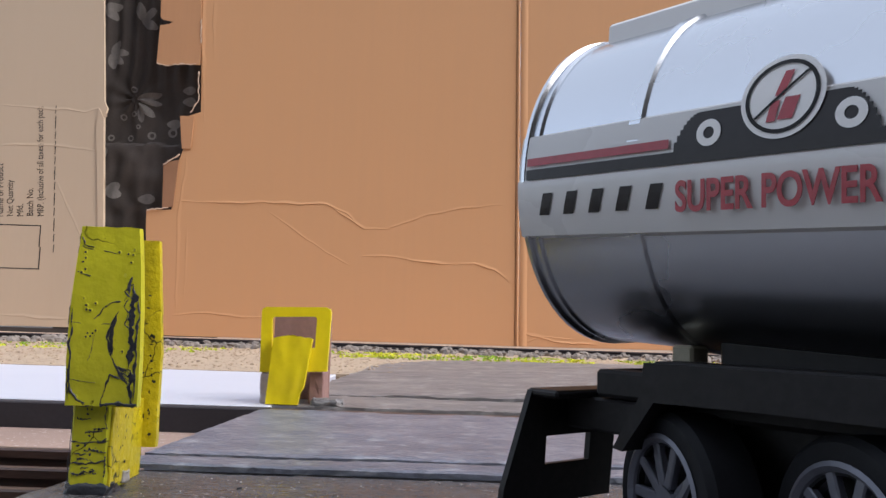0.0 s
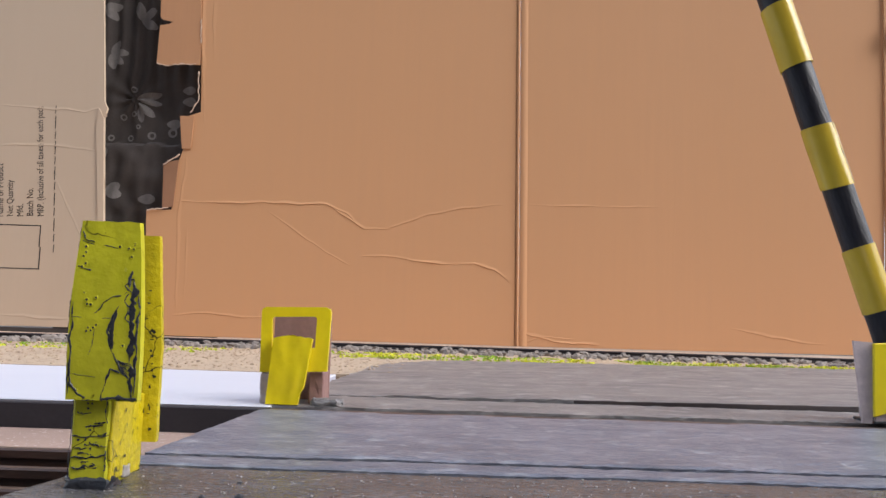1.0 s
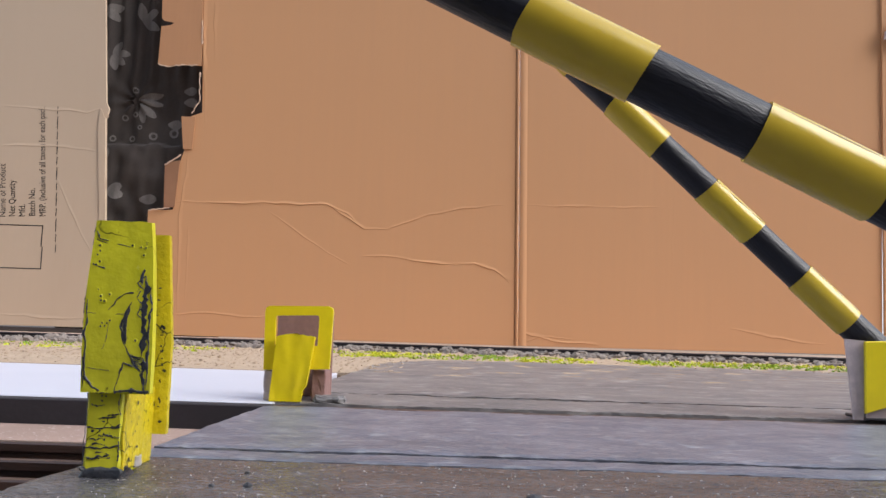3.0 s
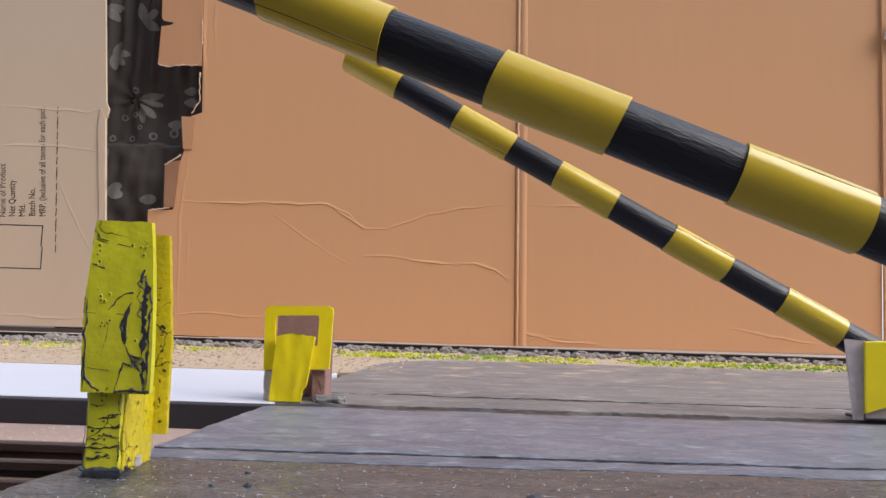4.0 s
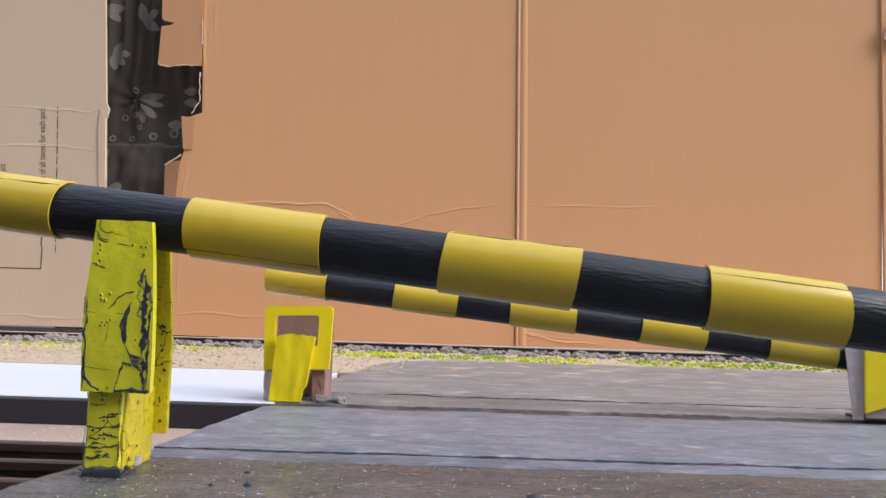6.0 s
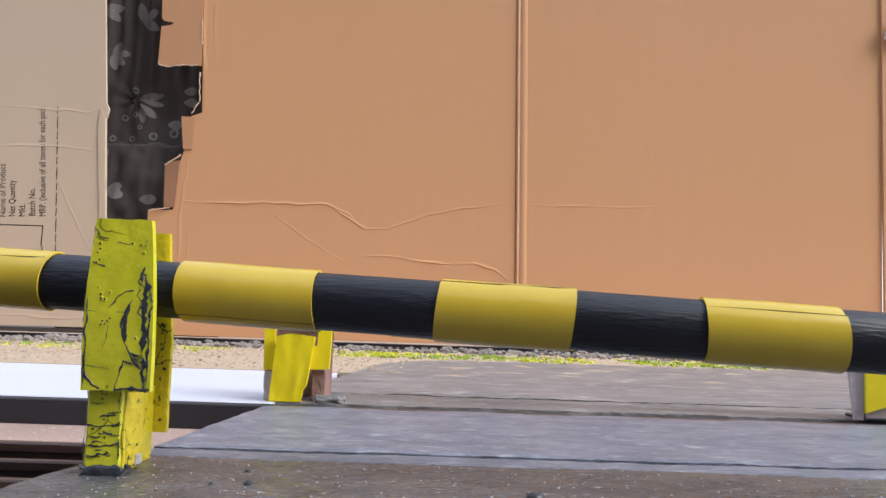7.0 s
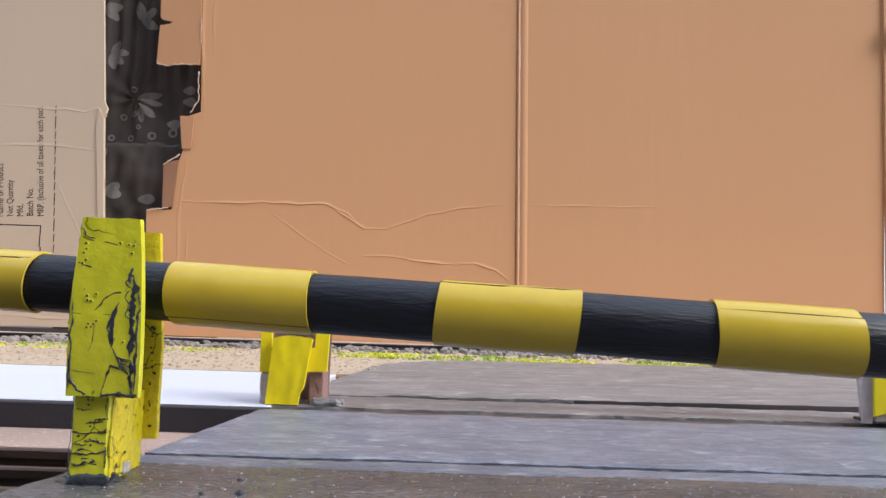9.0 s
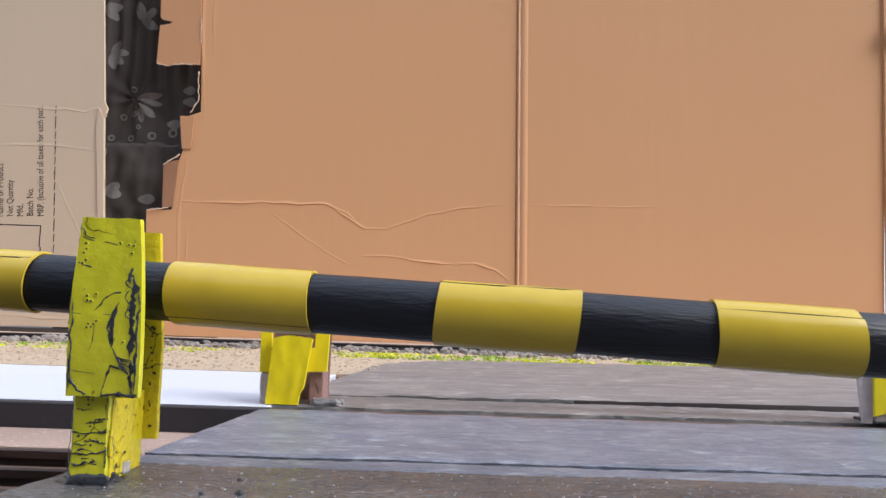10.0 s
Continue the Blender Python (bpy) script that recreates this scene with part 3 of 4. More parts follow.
near_arm = barrier_arm("black rod barrier arm banded with yellow tape, lowering", [(14, 33.5), (53, 72.2), (91.4, 111.6), (130.6, 152.2), (174.8, 193.5)], 193, 4.5, 4.88, 0)
far_arm = barrier_arm("black and yellow taped barrier arm lowering across the far road", [(15.5, 34.4), (53.2, 72), (91, 110.6), (127.5, 147), (168, 187)], 186.5, 4.3, 4.65, 2)


# ---- near catch post ----
def near_post():
    post = thing("barrier_post", "hand-made yellow painted catch post streaked with black paint", "barrier post", "posts of the level crossing", place(0, 0, 0))
    part("stem", rough_up(box(-51.6, -46.2, 114.6, 122.2, 0, 13.5, 0.35), 0.22, 0.6, 5), M_YELLOW, post, smooth=True)
    part("foot", rough_up(box(-52.1, -45.8, 114.1, 119, -0.2, 1.5, 0.3), 0.55, 0.9, 6), M_BLACKPAINT, post, "foot smeared with black paint", smooth=True)
    part("side_face", rough_up(box(-46.4, -45.85, 114.9, 122.1, 0.9, 13.2, 0.15), 0.2, 0.7, 6), M_YELLOW_WARM, post, "warm yellow side flecked with black", smooth=True)
    part("glue_patch", rough_up(box(-46.0, -45.62, 119.4, 121.6, 0.5, 2.4, 0.15), 0.35, 0.8, 5), M_GRIT, post, "white dried glue", smooth=True)
    rows = []
    for i in range(25):
        u = i / 24
        z = 12.3 + 25.2 * u
        bow = 0.9 * math.sin(math.pi * min(u * 1.1, 1)) * 0.5
        xl = -52.0 + 0.5 * u - 0.35 * math.sin(math.pi * u)
        xr = -42.0 - 1.35 * u ** 1.5 + 0.35 * math.sin(math.pi * u)
        y0 = 113.1 - bow
        ring = []
        for j in range(14):
            x = xl + (xr - xl) * j / 13
            ring.append((x, y0 + 0.14 * noise.noise((x * 0.5, z * 0.45, 1)) + 0.05 * j / 13, z + 0.15 * noise.noise((x * 0.7, 3, z))))
        for j in range(13, -1, -1):
            x = xl + (xr - xl) * j / 13
            ring.append((x, y0 + 1.4, z))
        rows.append(ring)
    part("front_plate", ring_loft(rows), M_YELLOW, post, smooth=True)
    rows = []
    for i in range(21):
        u = i / 20
        z = 4.3 + 33.0 * u
        xr = -44.8 - 0.3 * u - 2.6 * max(0, u - 0.45) ** 1.2
        rows.append([(x + 0.2 * noise.noise((x, z * 0.4, 5)), y + 0.2 * noise.noise((x * 0.4, z * 0.3, 8)), z) for x, y in
                     [(-53, 129.1), (-50, 129.1), (-47.5, 129.1), (xr - 0.6, 129.1), (xr, 129.3), (xr, 130.4), (-47.5, 130.4), (-53, 130.4)]])
    part("back_plate", ring_loft(rows), M_YELLOW_WARM, post, smooth=True)
    part("spacer", box(-52, -47.0, 122.0, 129.2, 0, 12, 0.2), M_YELLOW_WARM, post)
    # black paint streaks and seams on the front

    def front_y(pz):
        return 113.1 - 0.45 * math.sin(math.pi * min((pz - 12.3) / 25.2 * 1.1, 1))

    def stroke(points, r, sink=0.0):
        """A thin dried run of black paint that swells and thins."""
        dense = []
        for (xa, za), (xb, zb) in zip(points, points[1:]):
            dense += [(xa + (xb - xa) * k / 8, za + (zb - za) * k / 8) for k in range(8)]
        dense.append(points[-1])
        line = [(px + 0.22 * noise.noise((px * 1.3, pz * 1.1, 4)), front_y(pz) + sink, pz + 0.16 * noise.noise((px, pz * 1.7, 8))) for px, pz in dense]
        part("paint_streak", tube(line, lambda u: r * (0.35 + 1.1 * abs(noise.noise((u * 9, points[0][0] * 3, points[0][1])))), 6, flat=0.6), M_BLACKPAINT, post, smooth=True)

    def smear(x0, z0, z1, wide, seed):
        """A broad ragged smear of black paint."""
        bm = bmesh.new()
        rows = []
        for k in range(81):
            z = z0 + (z1 - z0) * k / 80
            end = min(1, 6 * min(k, 80 - k) / 80)
            wl_, wr_ = (wide * end * max(0.05, 0.4 + 0.8 * noise.noise((z * 0.7, seed, q)) + 0.35 * noise.noise((z * 1.9, seed + 5, q))) for q in (0, 31))
            mid = x0 + 0.3 * noise.noise((z * 0.5, seed, 5))
            rows.append([bm.verts.new((mid + f * (wl_ if f < 0 else wr_), front_y(z) - d, z)) for f, d in ((-1, 0.0), (-0.5, 0.07), (0, 0.04), (0.5, 0.08), (1, 0.0))])
        for p, q in zip(rows, rows[1:]):
            for c in range(4):
                bm.faces.new((p[c], p[c + 1], q[c + 1], q[c]))
        part("paint_smear", bm, M_BLACKPAINT, post, "ragged black paint smear", smooth=True)

    smear(-43.3, 29.4, 17.6, 1.0, 3)
    smear(-43.0, 17.6, 12.6, 0.7, 7)
    smear(-43.9, 30.6, 28.0, 0.45, 11)
    smear(-42.5, 27.5, 13.0, 0.4, 15)
    smear(-51.75, 26.0, 13.0, 0.35, 19)
    rs = random.Random(5)
    for k in range(10):
        o = k * 0.26
        stroke([(-44.3 - o * 0.5, 27.6 - o), (-45.4 - o * 0.5, 25.2 - o), (-45.9 - o * 0.35, 21.8), (-45.6 - o * 0.3, 18.6 + o * 0.5), (-44.6 - o * 0.2, 16.6 + o * 0.6), (-43.2, 15.2 + o * 0.9)], rs.uniform(0.05, 0.15), 0.03)
    for k in range(3):
        stroke([(-43.9 + rs.uniform(-0.5, 0.4), 29.5 - 2.2 * k), (-44.4 + rs.uniform(-0.4, 0.4), 28.4 - 2.2 * k), (-43.4, 27.2 - 2.2 * k)], 0.12, 0.02)
    stroke([(-47.2, 12.5), (-46.5, 15.0), (-45.9, 16.8), (-44.6, 16.2)], 0.17)
    stroke([(-47.2, 12.45), (-45.2, 12.7), (-43.6, 12.6), (-42.1, 12.6)], 0.34)
    stroke([(-51.8, 17.4), (-51.5, 14.6), (-50.4, 13.2), (-49.4, 12.6)], 0.26)
    stroke([(-52.05, 27.8), (-52.1, 24), (-52.0, 18), (-51.8, 13)], 0.2, 0.1)
    stroke([(-51.6, 36.5), (-51.8, 32), (-52.0, 28)], 0.09, 0.1)
    stroke([(-51.6, 16.0), (-50.2, 15.8), (-48.0, 15.5)], 0.07)
    stroke([(-51.8, 23.9), (-49.0, 23.6), (-46.4, 23.8)], 0.08, 0.03)
    stroke([(-48.6, 24.4), (-47.4, 25.8), (-46.6, 26.6), (-45.2, 27.0)], 0.12)
    stroke([(-49.2, 18.6), (-48.6, 20.4), (-48.5, 22.4)], 0.06)
    stroke([(-51.3, 34.7), (-49.6, 34.2), (-46.2, 33.7)], 0.09, 0.03)
    stroke([(-51.3, 36.0), (-50.9, 35.0), (-49.6, 34.5)], 0.16)
    stroke([(-51.5, 31.0), (-50.4, 30.6), (-49.6, 30.5)], 0.14)
    stroke([(-51.4, 12.5), (-49.5, 12.3), (-47.4, 12.4)], 0.14, 0.05)
    y = 114.5
    rs = random.Random(8)
    runs = [[(-51.5, 7.2), (-49.5, 7.0), (-45.4, 7.3)], [(-47.0, 7.4), (-45.3, 7.6)], [(-51.5, 4.3), (-49.2, 4.1), (-46.5, 4.6), (-45.1, 5.2)], [(-46.7, 12.0), (-46.9, 10.4), (-46.3, 9.0)],
            [(-51.5, 12), (-51.6, 6), (-51.6, 1.5)], [(-45.1, 4.8), (-45.3, 3.6), (-45.0, 2.4)]]
    for k in range(11):
        x, z = rs.uniform(-51.2, -48), rs.choice((rs.uniform(1.6, 4.8), rs.uniform(1.6, 4.8), rs.uniform(5, 11.5)))
        runs.append([(x, z), (x + rs.uniform(0.5, 1.2), z + rs.uniform(-0.3, 0.3)), (x + rs.uniform(1.4, 2.6), z + rs.uniform(-0.4, 0.4))])
    runs = [[(min(px, -46.5), pz) for px, pz in pts] for pts in runs]
    for pts in runs:
        line = []
        for (xa, za), (xb, zb) in zip(pts, pts[1:]):
            line += [(xa + (xb - xa) * k / 6 + rs.uniform(-0.1, 0.1), y + 0.08, za + (zb - za) * k / 6 + rs.uniform(-0.12, 0.12)) for k in range(6)]
        line.append((pts[-1][0], y + 0.08, pts[-1][1]))
        r = rs.uniform(0.06, 0.16)
        part("paint_streak", tube(line, lambda u: r * rs.uniform(0.5, 1.5), 6, flat=0.7), M_BLACKPAINT, post, smooth=True)
    # black flecks where the paint has gone: on the stem, its warm side and the plate behind
    def fleck(name, cx, cz, rx, rz, at):
        bm = bmesh.new()
        bm.faces.new([bm.verts.new(at(cx + rx * q * math.cos(a), cz + rz * q * math.sin(a))) for a, q in
                      ((math.tau * j / 12, 0.75 + 0.7 * noise.noise((cx * 3 + j, cz * 2, 4))) for j in range(12))])
        part(name, bm, M_BLACKPAINT, post)

    for k in range(12):
        fleck("paint_fleck", rs.uniform(-51, -46.9), rs.uniform(5, 12.2), rs.uniform(0.1, 0.3), rs.uniform(0.1, 0.25), lambda a, b: (a, 114.33, b))
    for k in range(16):
        fleck("paint_fleck", rs.uniform(115.4, 121.5), rs.uniform(2.5, 12.6), rs.uniform(0.12, 0.4), rs.uniform(0.12, 0.4), lambda a, b: (-45.62, a, b))
    for k in range(20):
        fleck("paint_fleck", rs.choice((rs.uniform(-48, -45.8), rs.uniform(-46.3, -45.5))), rs.uniform(6, 29), rs.uniform(0.15, 0.5), rs.uniform(0.12, 0.6), lambda a, b: (a, 128.86, b))
    # bubbles in the paint
    for px, pz in ((-43.9, 33.6), (-44.1, 32.5), (-44.6, 33.7), (-45.9, 33.9), (-50.4, 27.2), (-49.8, 25.7), (-49.3, 25.6), (-48.6, 26.6), (-49.4, 22.4), (-48.7, 22.4), (-50.6, 33.0),
                   (-50.9, 32.4), (-50.5, 31.4), (-44.4, 20.0), (-50.6, 13.6), (-43.8, 34.3), (-49.9, 26.3), (-50.7, 33.8), (-51.0, 30.9), (-49.0, 22.0), (-48.3, 22.8), (-49.6, 21.9)):
        r = 0.2 + 0.12 * abs(noise.noise((px * 3, pz * 3, 1)))
        y = front_y(pz) + 0.04
        bm = ring_loft([[(px + (r + 0.09 * math.cos(b)) * math.cos(a), y - 0.1 * math.sin(b), pz + (r + 0.09 * math.cos(b)) * math.sin(a)) for b in (math.tau * q / 6 for q in range(6))]
                        for a in (math.tau * q / 14 for q in range(15))], cap=False)
        part("paint_bubble", bm, M_YELLOW, post, smooth=True)
        bm = bmesh.new()
        bm.faces.new([bm.verts.new((px + 0.75 * r * math.cos(a), y - 0.07, pz + 0.75 * r * math.sin(a))) for a in (math.tau * q / 10 for q in range(10))])
        part("burst_bubble", bm, M_BLACKPAINT, post)
    return post


catch_post = near_post()


# ---- far catch post ----
def far_post():
    post = thing("barrier_post", "bright yellow catch post with a square opening across the tracks", "barrier post", "posts of the level crossing")
    y0, y1 = 226.8, 228.6
    frame_bm = bmesh.new()
    outer = [(-51.4, 8.7), (-32.2, 9.4), (-31.7, 26.2), (-32.0, 27.2), (-33.2, 27.8), (-50.4, 27.4), (-51.4, 26.9), (-51.7, 25.8)]
    inner = [(-48.4, 16), (-35.9, 16), (-35.7, 24.2), (-35.9, 24.8), (-36.5, 25.0), (-47.9, 24.6), (-48.4, 24.4), (-48.6, 23.8)]
    for yy in (y0, y1):
        o, i = [frame_bm.verts.new((x, yy, z)) for x, z in outer], [frame_bm.verts.new((x, yy, z)) for x, z in inner]
        for k in range(8):
            frame_bm.faces.new((o[k], o[(k + 1) % 8], i[(k + 1) % 8], i[k]))
    frame_bm.verts.ensure_lookup_table()
    v = frame_bm.verts
    for k in range(8):
        j = (k + 1) % 8
        frame_bm.faces.new((v[k], v[j], v[16 + j], v[16 + k]))
        frame_bm.faces.new((v[8 + k], v[8 + j], v[24 + j], v[24 + k]))
    part("front_frame", frame_bm, M_YELLOW_FAR, post)
    rows = []
    for i in range(13):
        u = i / 12
        z = 18.6 * u
        xa, xb = -48.9 + 1.4 * u, -39.0 + 2.6 * u - (0.8 if u < 0.2 else 0)
        ring = []
        for j in range(17):
            w = j / 16
            ring.append((xa + (xb - xa) * w, 224.4 + 0.06 * math.sin(w * 15 + 1.5 * u) + 0.3 * noise.noise((w * 5, u * 4, 2)), z + (u > 0.95) * (0.9 * math.sin(math.pi * w) + 0.7 * noise.noise((w * 7, 2, 1)))))
        ring += [(xb, 226.7, z), (xa, 226.7, z)]
        rows.append(ring)
    part("stem", ring_loft(rows), M_YELLOW_FAR, post, smooth=True)
    part("back_plate", box(-50.5, -33.2, 239.5, 241, 0, 26.2, 0.3), M_CARD_SHADED, post, "card back plate with the shade inside the post put into its mauve colour")
    part("rear_leg", rough_up(box(-37.5, -33.4, 228.6, 239.5, 0, 9.2, 0.3), 0.3, 0.5, 3), M_CARD_SHADED, post)
    part("glue_lump", rough_up(box(-36, -27, 224.5, 231, -0.5, 1.7, 0.7), 0.8, 0.7, 5), M_SLAB_FAR, post, "pale dried glue lump", smooth=True)
    part("rear_leg", rough_up(box(-51.2, -48.0, 226.9, 239.5, 0, 8.6, 0.3), 0.3, 0.5, 3), M_CARD_LILAC, post)
    return post


far_post()


# ---- pivot stands ----
def stand(m, label):
    """Axle box: pale card cheek, yellow front, back cheek and axle pin. The axle lies at (0, 0, 17)."""
    ob = thing("barrier_stand", label, "barrier stand", "stands of the level crossing", m)
    part("front_plate", prism([(-9.9, 2.0), (-9.6, 22.4), (14, 23.6), (14, 10.0), (3, 6.5)], -7.2, -6.0, bevel=0.25), M_YELLOW_FAR, ob, "yellow front plate")
    part("front_cheek", box(-9.0, 14, -5.9, -5.0, 0, 22.0, 0.2), M_CARD_LILAC, ob)
    part("edge_strip", prism([(-12.6, 0.2), (-14.6, 23.0), (-9.2, 22.6), (-9.9, 0.2)], -5.9, -5.1), M_CARD_LILAC, ob, "pale card edge strip")
    part("back_cheek", box(-8, 14, 5.6, 6.8, 0, 21, 0.3), M_CARD_LILAC, ob)
    part("base", rough_up(box(-9.5, 16, -6.4, 7.5, 0, 0.9, 0.3), 0.3, 0.4, 3), M_BLACKPAINT, ob, "base smeared with dark glue")
    bm = bmesh.new()
    bmesh.ops.create_cone(bm, cap_ends=True, segments=20, radius1=1.2, radius2=1.2, depth=15)
    bmesh.ops.rotate(bm, verts=bm.verts, matrix=Matrix.Rotation(math.pi / 2, 3, "X"))
    bmesh.ops.translate(bm, verts=bm.verts, vec=(0, 0, 17))
    part("axle_pin", bm, M_RIM, ob)
    return ob


FAR_AXLE, NEAR_AXLE = (131.2, 226.0, 17.0), (110.6, 107.1, 20.6)
stand(place(FAR_AXLE[0], FAR_AXLE[1], 0, 0, 0, -5), "yellow and pale card axle stand of the far barrier")
near_stand = stand(place(NEAR_AXLE[0] + 0.5, NEAR_AXLE[1], 3.7, 0, 0, -6), "yellow and pale card axle stand of the near barrier")
part("plinth", box(-13, 16, -7, 7.5, -3.7, 0), M_CARD_LILAC, near_stand)

# ---- grit and crumbs on the near road ----
bm = bmesh.new()
rnd = random.Random(21)
for k in range(620):
    x, y = rnd.uniform(-55, 100), rnd.uniform(90, 131.5)
    r = rnd.choice((0.05, 0.06, 0.08, 0.08, 0.1, 0.12, 0.2))
    stone_mesh(r, bm, (x, y, r * 0.2 + 0.08), k * 1.3)
grit = tagged(part("road_grit", bm, M_GRIT), "fine pale grit scattered on the road", "grit", kind="stuff")
bm = bmesh.new()
for x, y, r in ((13.5, 107.6, 1.1), (14.9, 107.3, 0.5), (-26.5, 111.0, 0.7), (-31.5, 110.8, 0.45), (21, 106, 0.6), (-29, 121, 0.4), (52, 109, 0.6)):
    stone_mesh(r, bm, (x, y, r * 0.3), x)
clod = tagged(part("paint_crumbs", bm, M_BLACKPAINT), "dark dried paint crumbs on the road", "crumbs", kind="stuff")


# ---- toy tanker lorry: x forward, the seen side is -y, the rear corner at x = 0 ----
def tank_ring(x, grow=0.0, k=64):
    """An upright oval section of the tank, slightly squared."""
    ring = []
    for j in range(k):
        a = math.tau * j / k
        c, s = math.cos(a), math.sin(a)
        e = 0.96
        ring.append((x, math.copysign(abs(c) ** e, c) * (17.0 + grow), 41.4 + math.copysign(abs(s) ** e, s) * (18.8 + grow)))
    return ring


def tank_y(z, grow=0.0):
    """Where the seen side of the tank lies at a height."""
    s = min(1, abs(z - 41.4) / (18.8 + grow)) ** (1 / 0.96)
    return -((17.0 + grow) * (max(0.0, 1 - s * s) ** 0.5) ** 0.96)


def on_tank(points, name, mat, parent, lift, label=""):
    """A thin decal laid on the tank's side, cut from small cells so that it follows the curve. points: (x0, x1, z0, z1) bars."""
    bm = bmesh.new()
    for x0, x1, z0, z1, slant in points:
        n = max(2, int((z1 - z0) / 0.6))
        rows = []
        for i in range(n + 1):
            z = z0 + (z1 - z0) * i / n
            sh = slant * (z - z0)
            rows.append([bm.verts.new((x + sh, tank_y(z) - lift, z)) for x in (x0, x1)])
        for a, b in zip(rows, rows[1:]):
            bm.faces.new((a[0], a[1], b[1], b[0]))
    return part(name, bm, mat, parent, label)


def disc_on_tank(cx, cz, r0, r1, lift, bm, k=40):
    a_ring, b_ring = [], []
    for j in range(k):
        a = math.tau * j / k
        for r, store in ((r0, a_ring), (r1, b_ring)):
            z = cz + r * math.sin(a)
            store.append(bm.verts.new((cx + r * math.cos(a), tank_y(z) - lift, z)))
    for j in range(k):
        bm.faces.new((a_ring[j], a_ring[(j + 1) % k], b_ring[(j + 1) % k], b_ring[j]))


def wheel_mesh_tyre(r, w):
    prof = [(0.62 * r, -w / 2 + 0.5), (0.78 * r, -w / 2), (0.93 * r, -w / 2 + 0.1), (r, -w / 2 + 0.8), (r, w / 2 - 0.8), (0.93 * r, w / 2 - 0.1), (0.62 * r, w / 2)]
    return ring_loft([[(p * math.cos(a), y, p * math.sin(a)) for p, y in prof] for a in (math.tau * i / 40 for i in range(41))], closed=True, cap=False)


wheels = []
AXLES, WHEEL_AT, TOE = (15.0, 32.4, 112), 10.4, -23.0


def wheel(lorry, x, side, r=8.6, w=6.0):
    """A tyre with a spoked rim, turned outwards."""
    turn = 0 if side < 0 else 180
    hub = part("wheel", wheel_mesh_tyre(r, w), M_TYRE, lorry, smooth=True, m=place(x, side * WHEEL_AT, r, 0, 0, turn + TOE))
    bm = bmesh.new()
    rim = [(0.76 * r, -w / 2 - 0.1), (0.71 * r, -w / 2 - 0.3), (0.66 * r, -w / 2 + 0.1), (0.62 * r, -w / 2 + 1.2), (0.60 * r, -w / 2 + 2.2)]
    ring_loft([[(p * math.cos(a), y, p * math.sin(a)) for p, y in rim] for a in (math.tau * i / 40 for i in range(41))], bm, closed=False)
    for k in range(10):
        a = math.tau * k / 10
        t = Matrix.Rotation(a, 3, "Y")
        nv = len(bm.verts)
        box(0.16 * r, 0.68 * r, -w / 2 + 0.3, -w / 2 + 1.2, -0.55, 0.55, 0.15, bm=bm)
        bm.verts.ensure_lookup_table()
        for v in bm.verts[nv:]:
            v.co = t @ v.co
    nv = len(bm.verts)
    bmesh.ops.create_cone(bm, cap_ends=True, segments=20, radius1=0.24 * r, radius2=0.18 * r, depth=1.2)
    bm.verts.ensure_lookup_table()
    for v in bm.verts[nv:]:
        v.co = Vector((v.co.x, -w / 2 + 0.9 - v.co.z, v.co.y))
    part("rim", bm, M_RIM, hub, "silver spoked rim")
    bm = bmesh.new()
    bmesh.ops.create_cone(bm, cap_ends=True, segments=32, radius1=0.66 * r, radius2=0.66 * r, depth=0.6)
    bmesh.ops.rotate(bm, verts=bm.verts, matrix=Matrix.Rotation(math.pi / 2, 3, "X"))
    bmesh.ops.translate(bm, verts=bm.verts, vec=(0, -w / 2 + 2.3, 0))
    part("hub_back", bm, M_PLASTIC, hub)
    wheels.append((hub, x, side, r))
    return hub


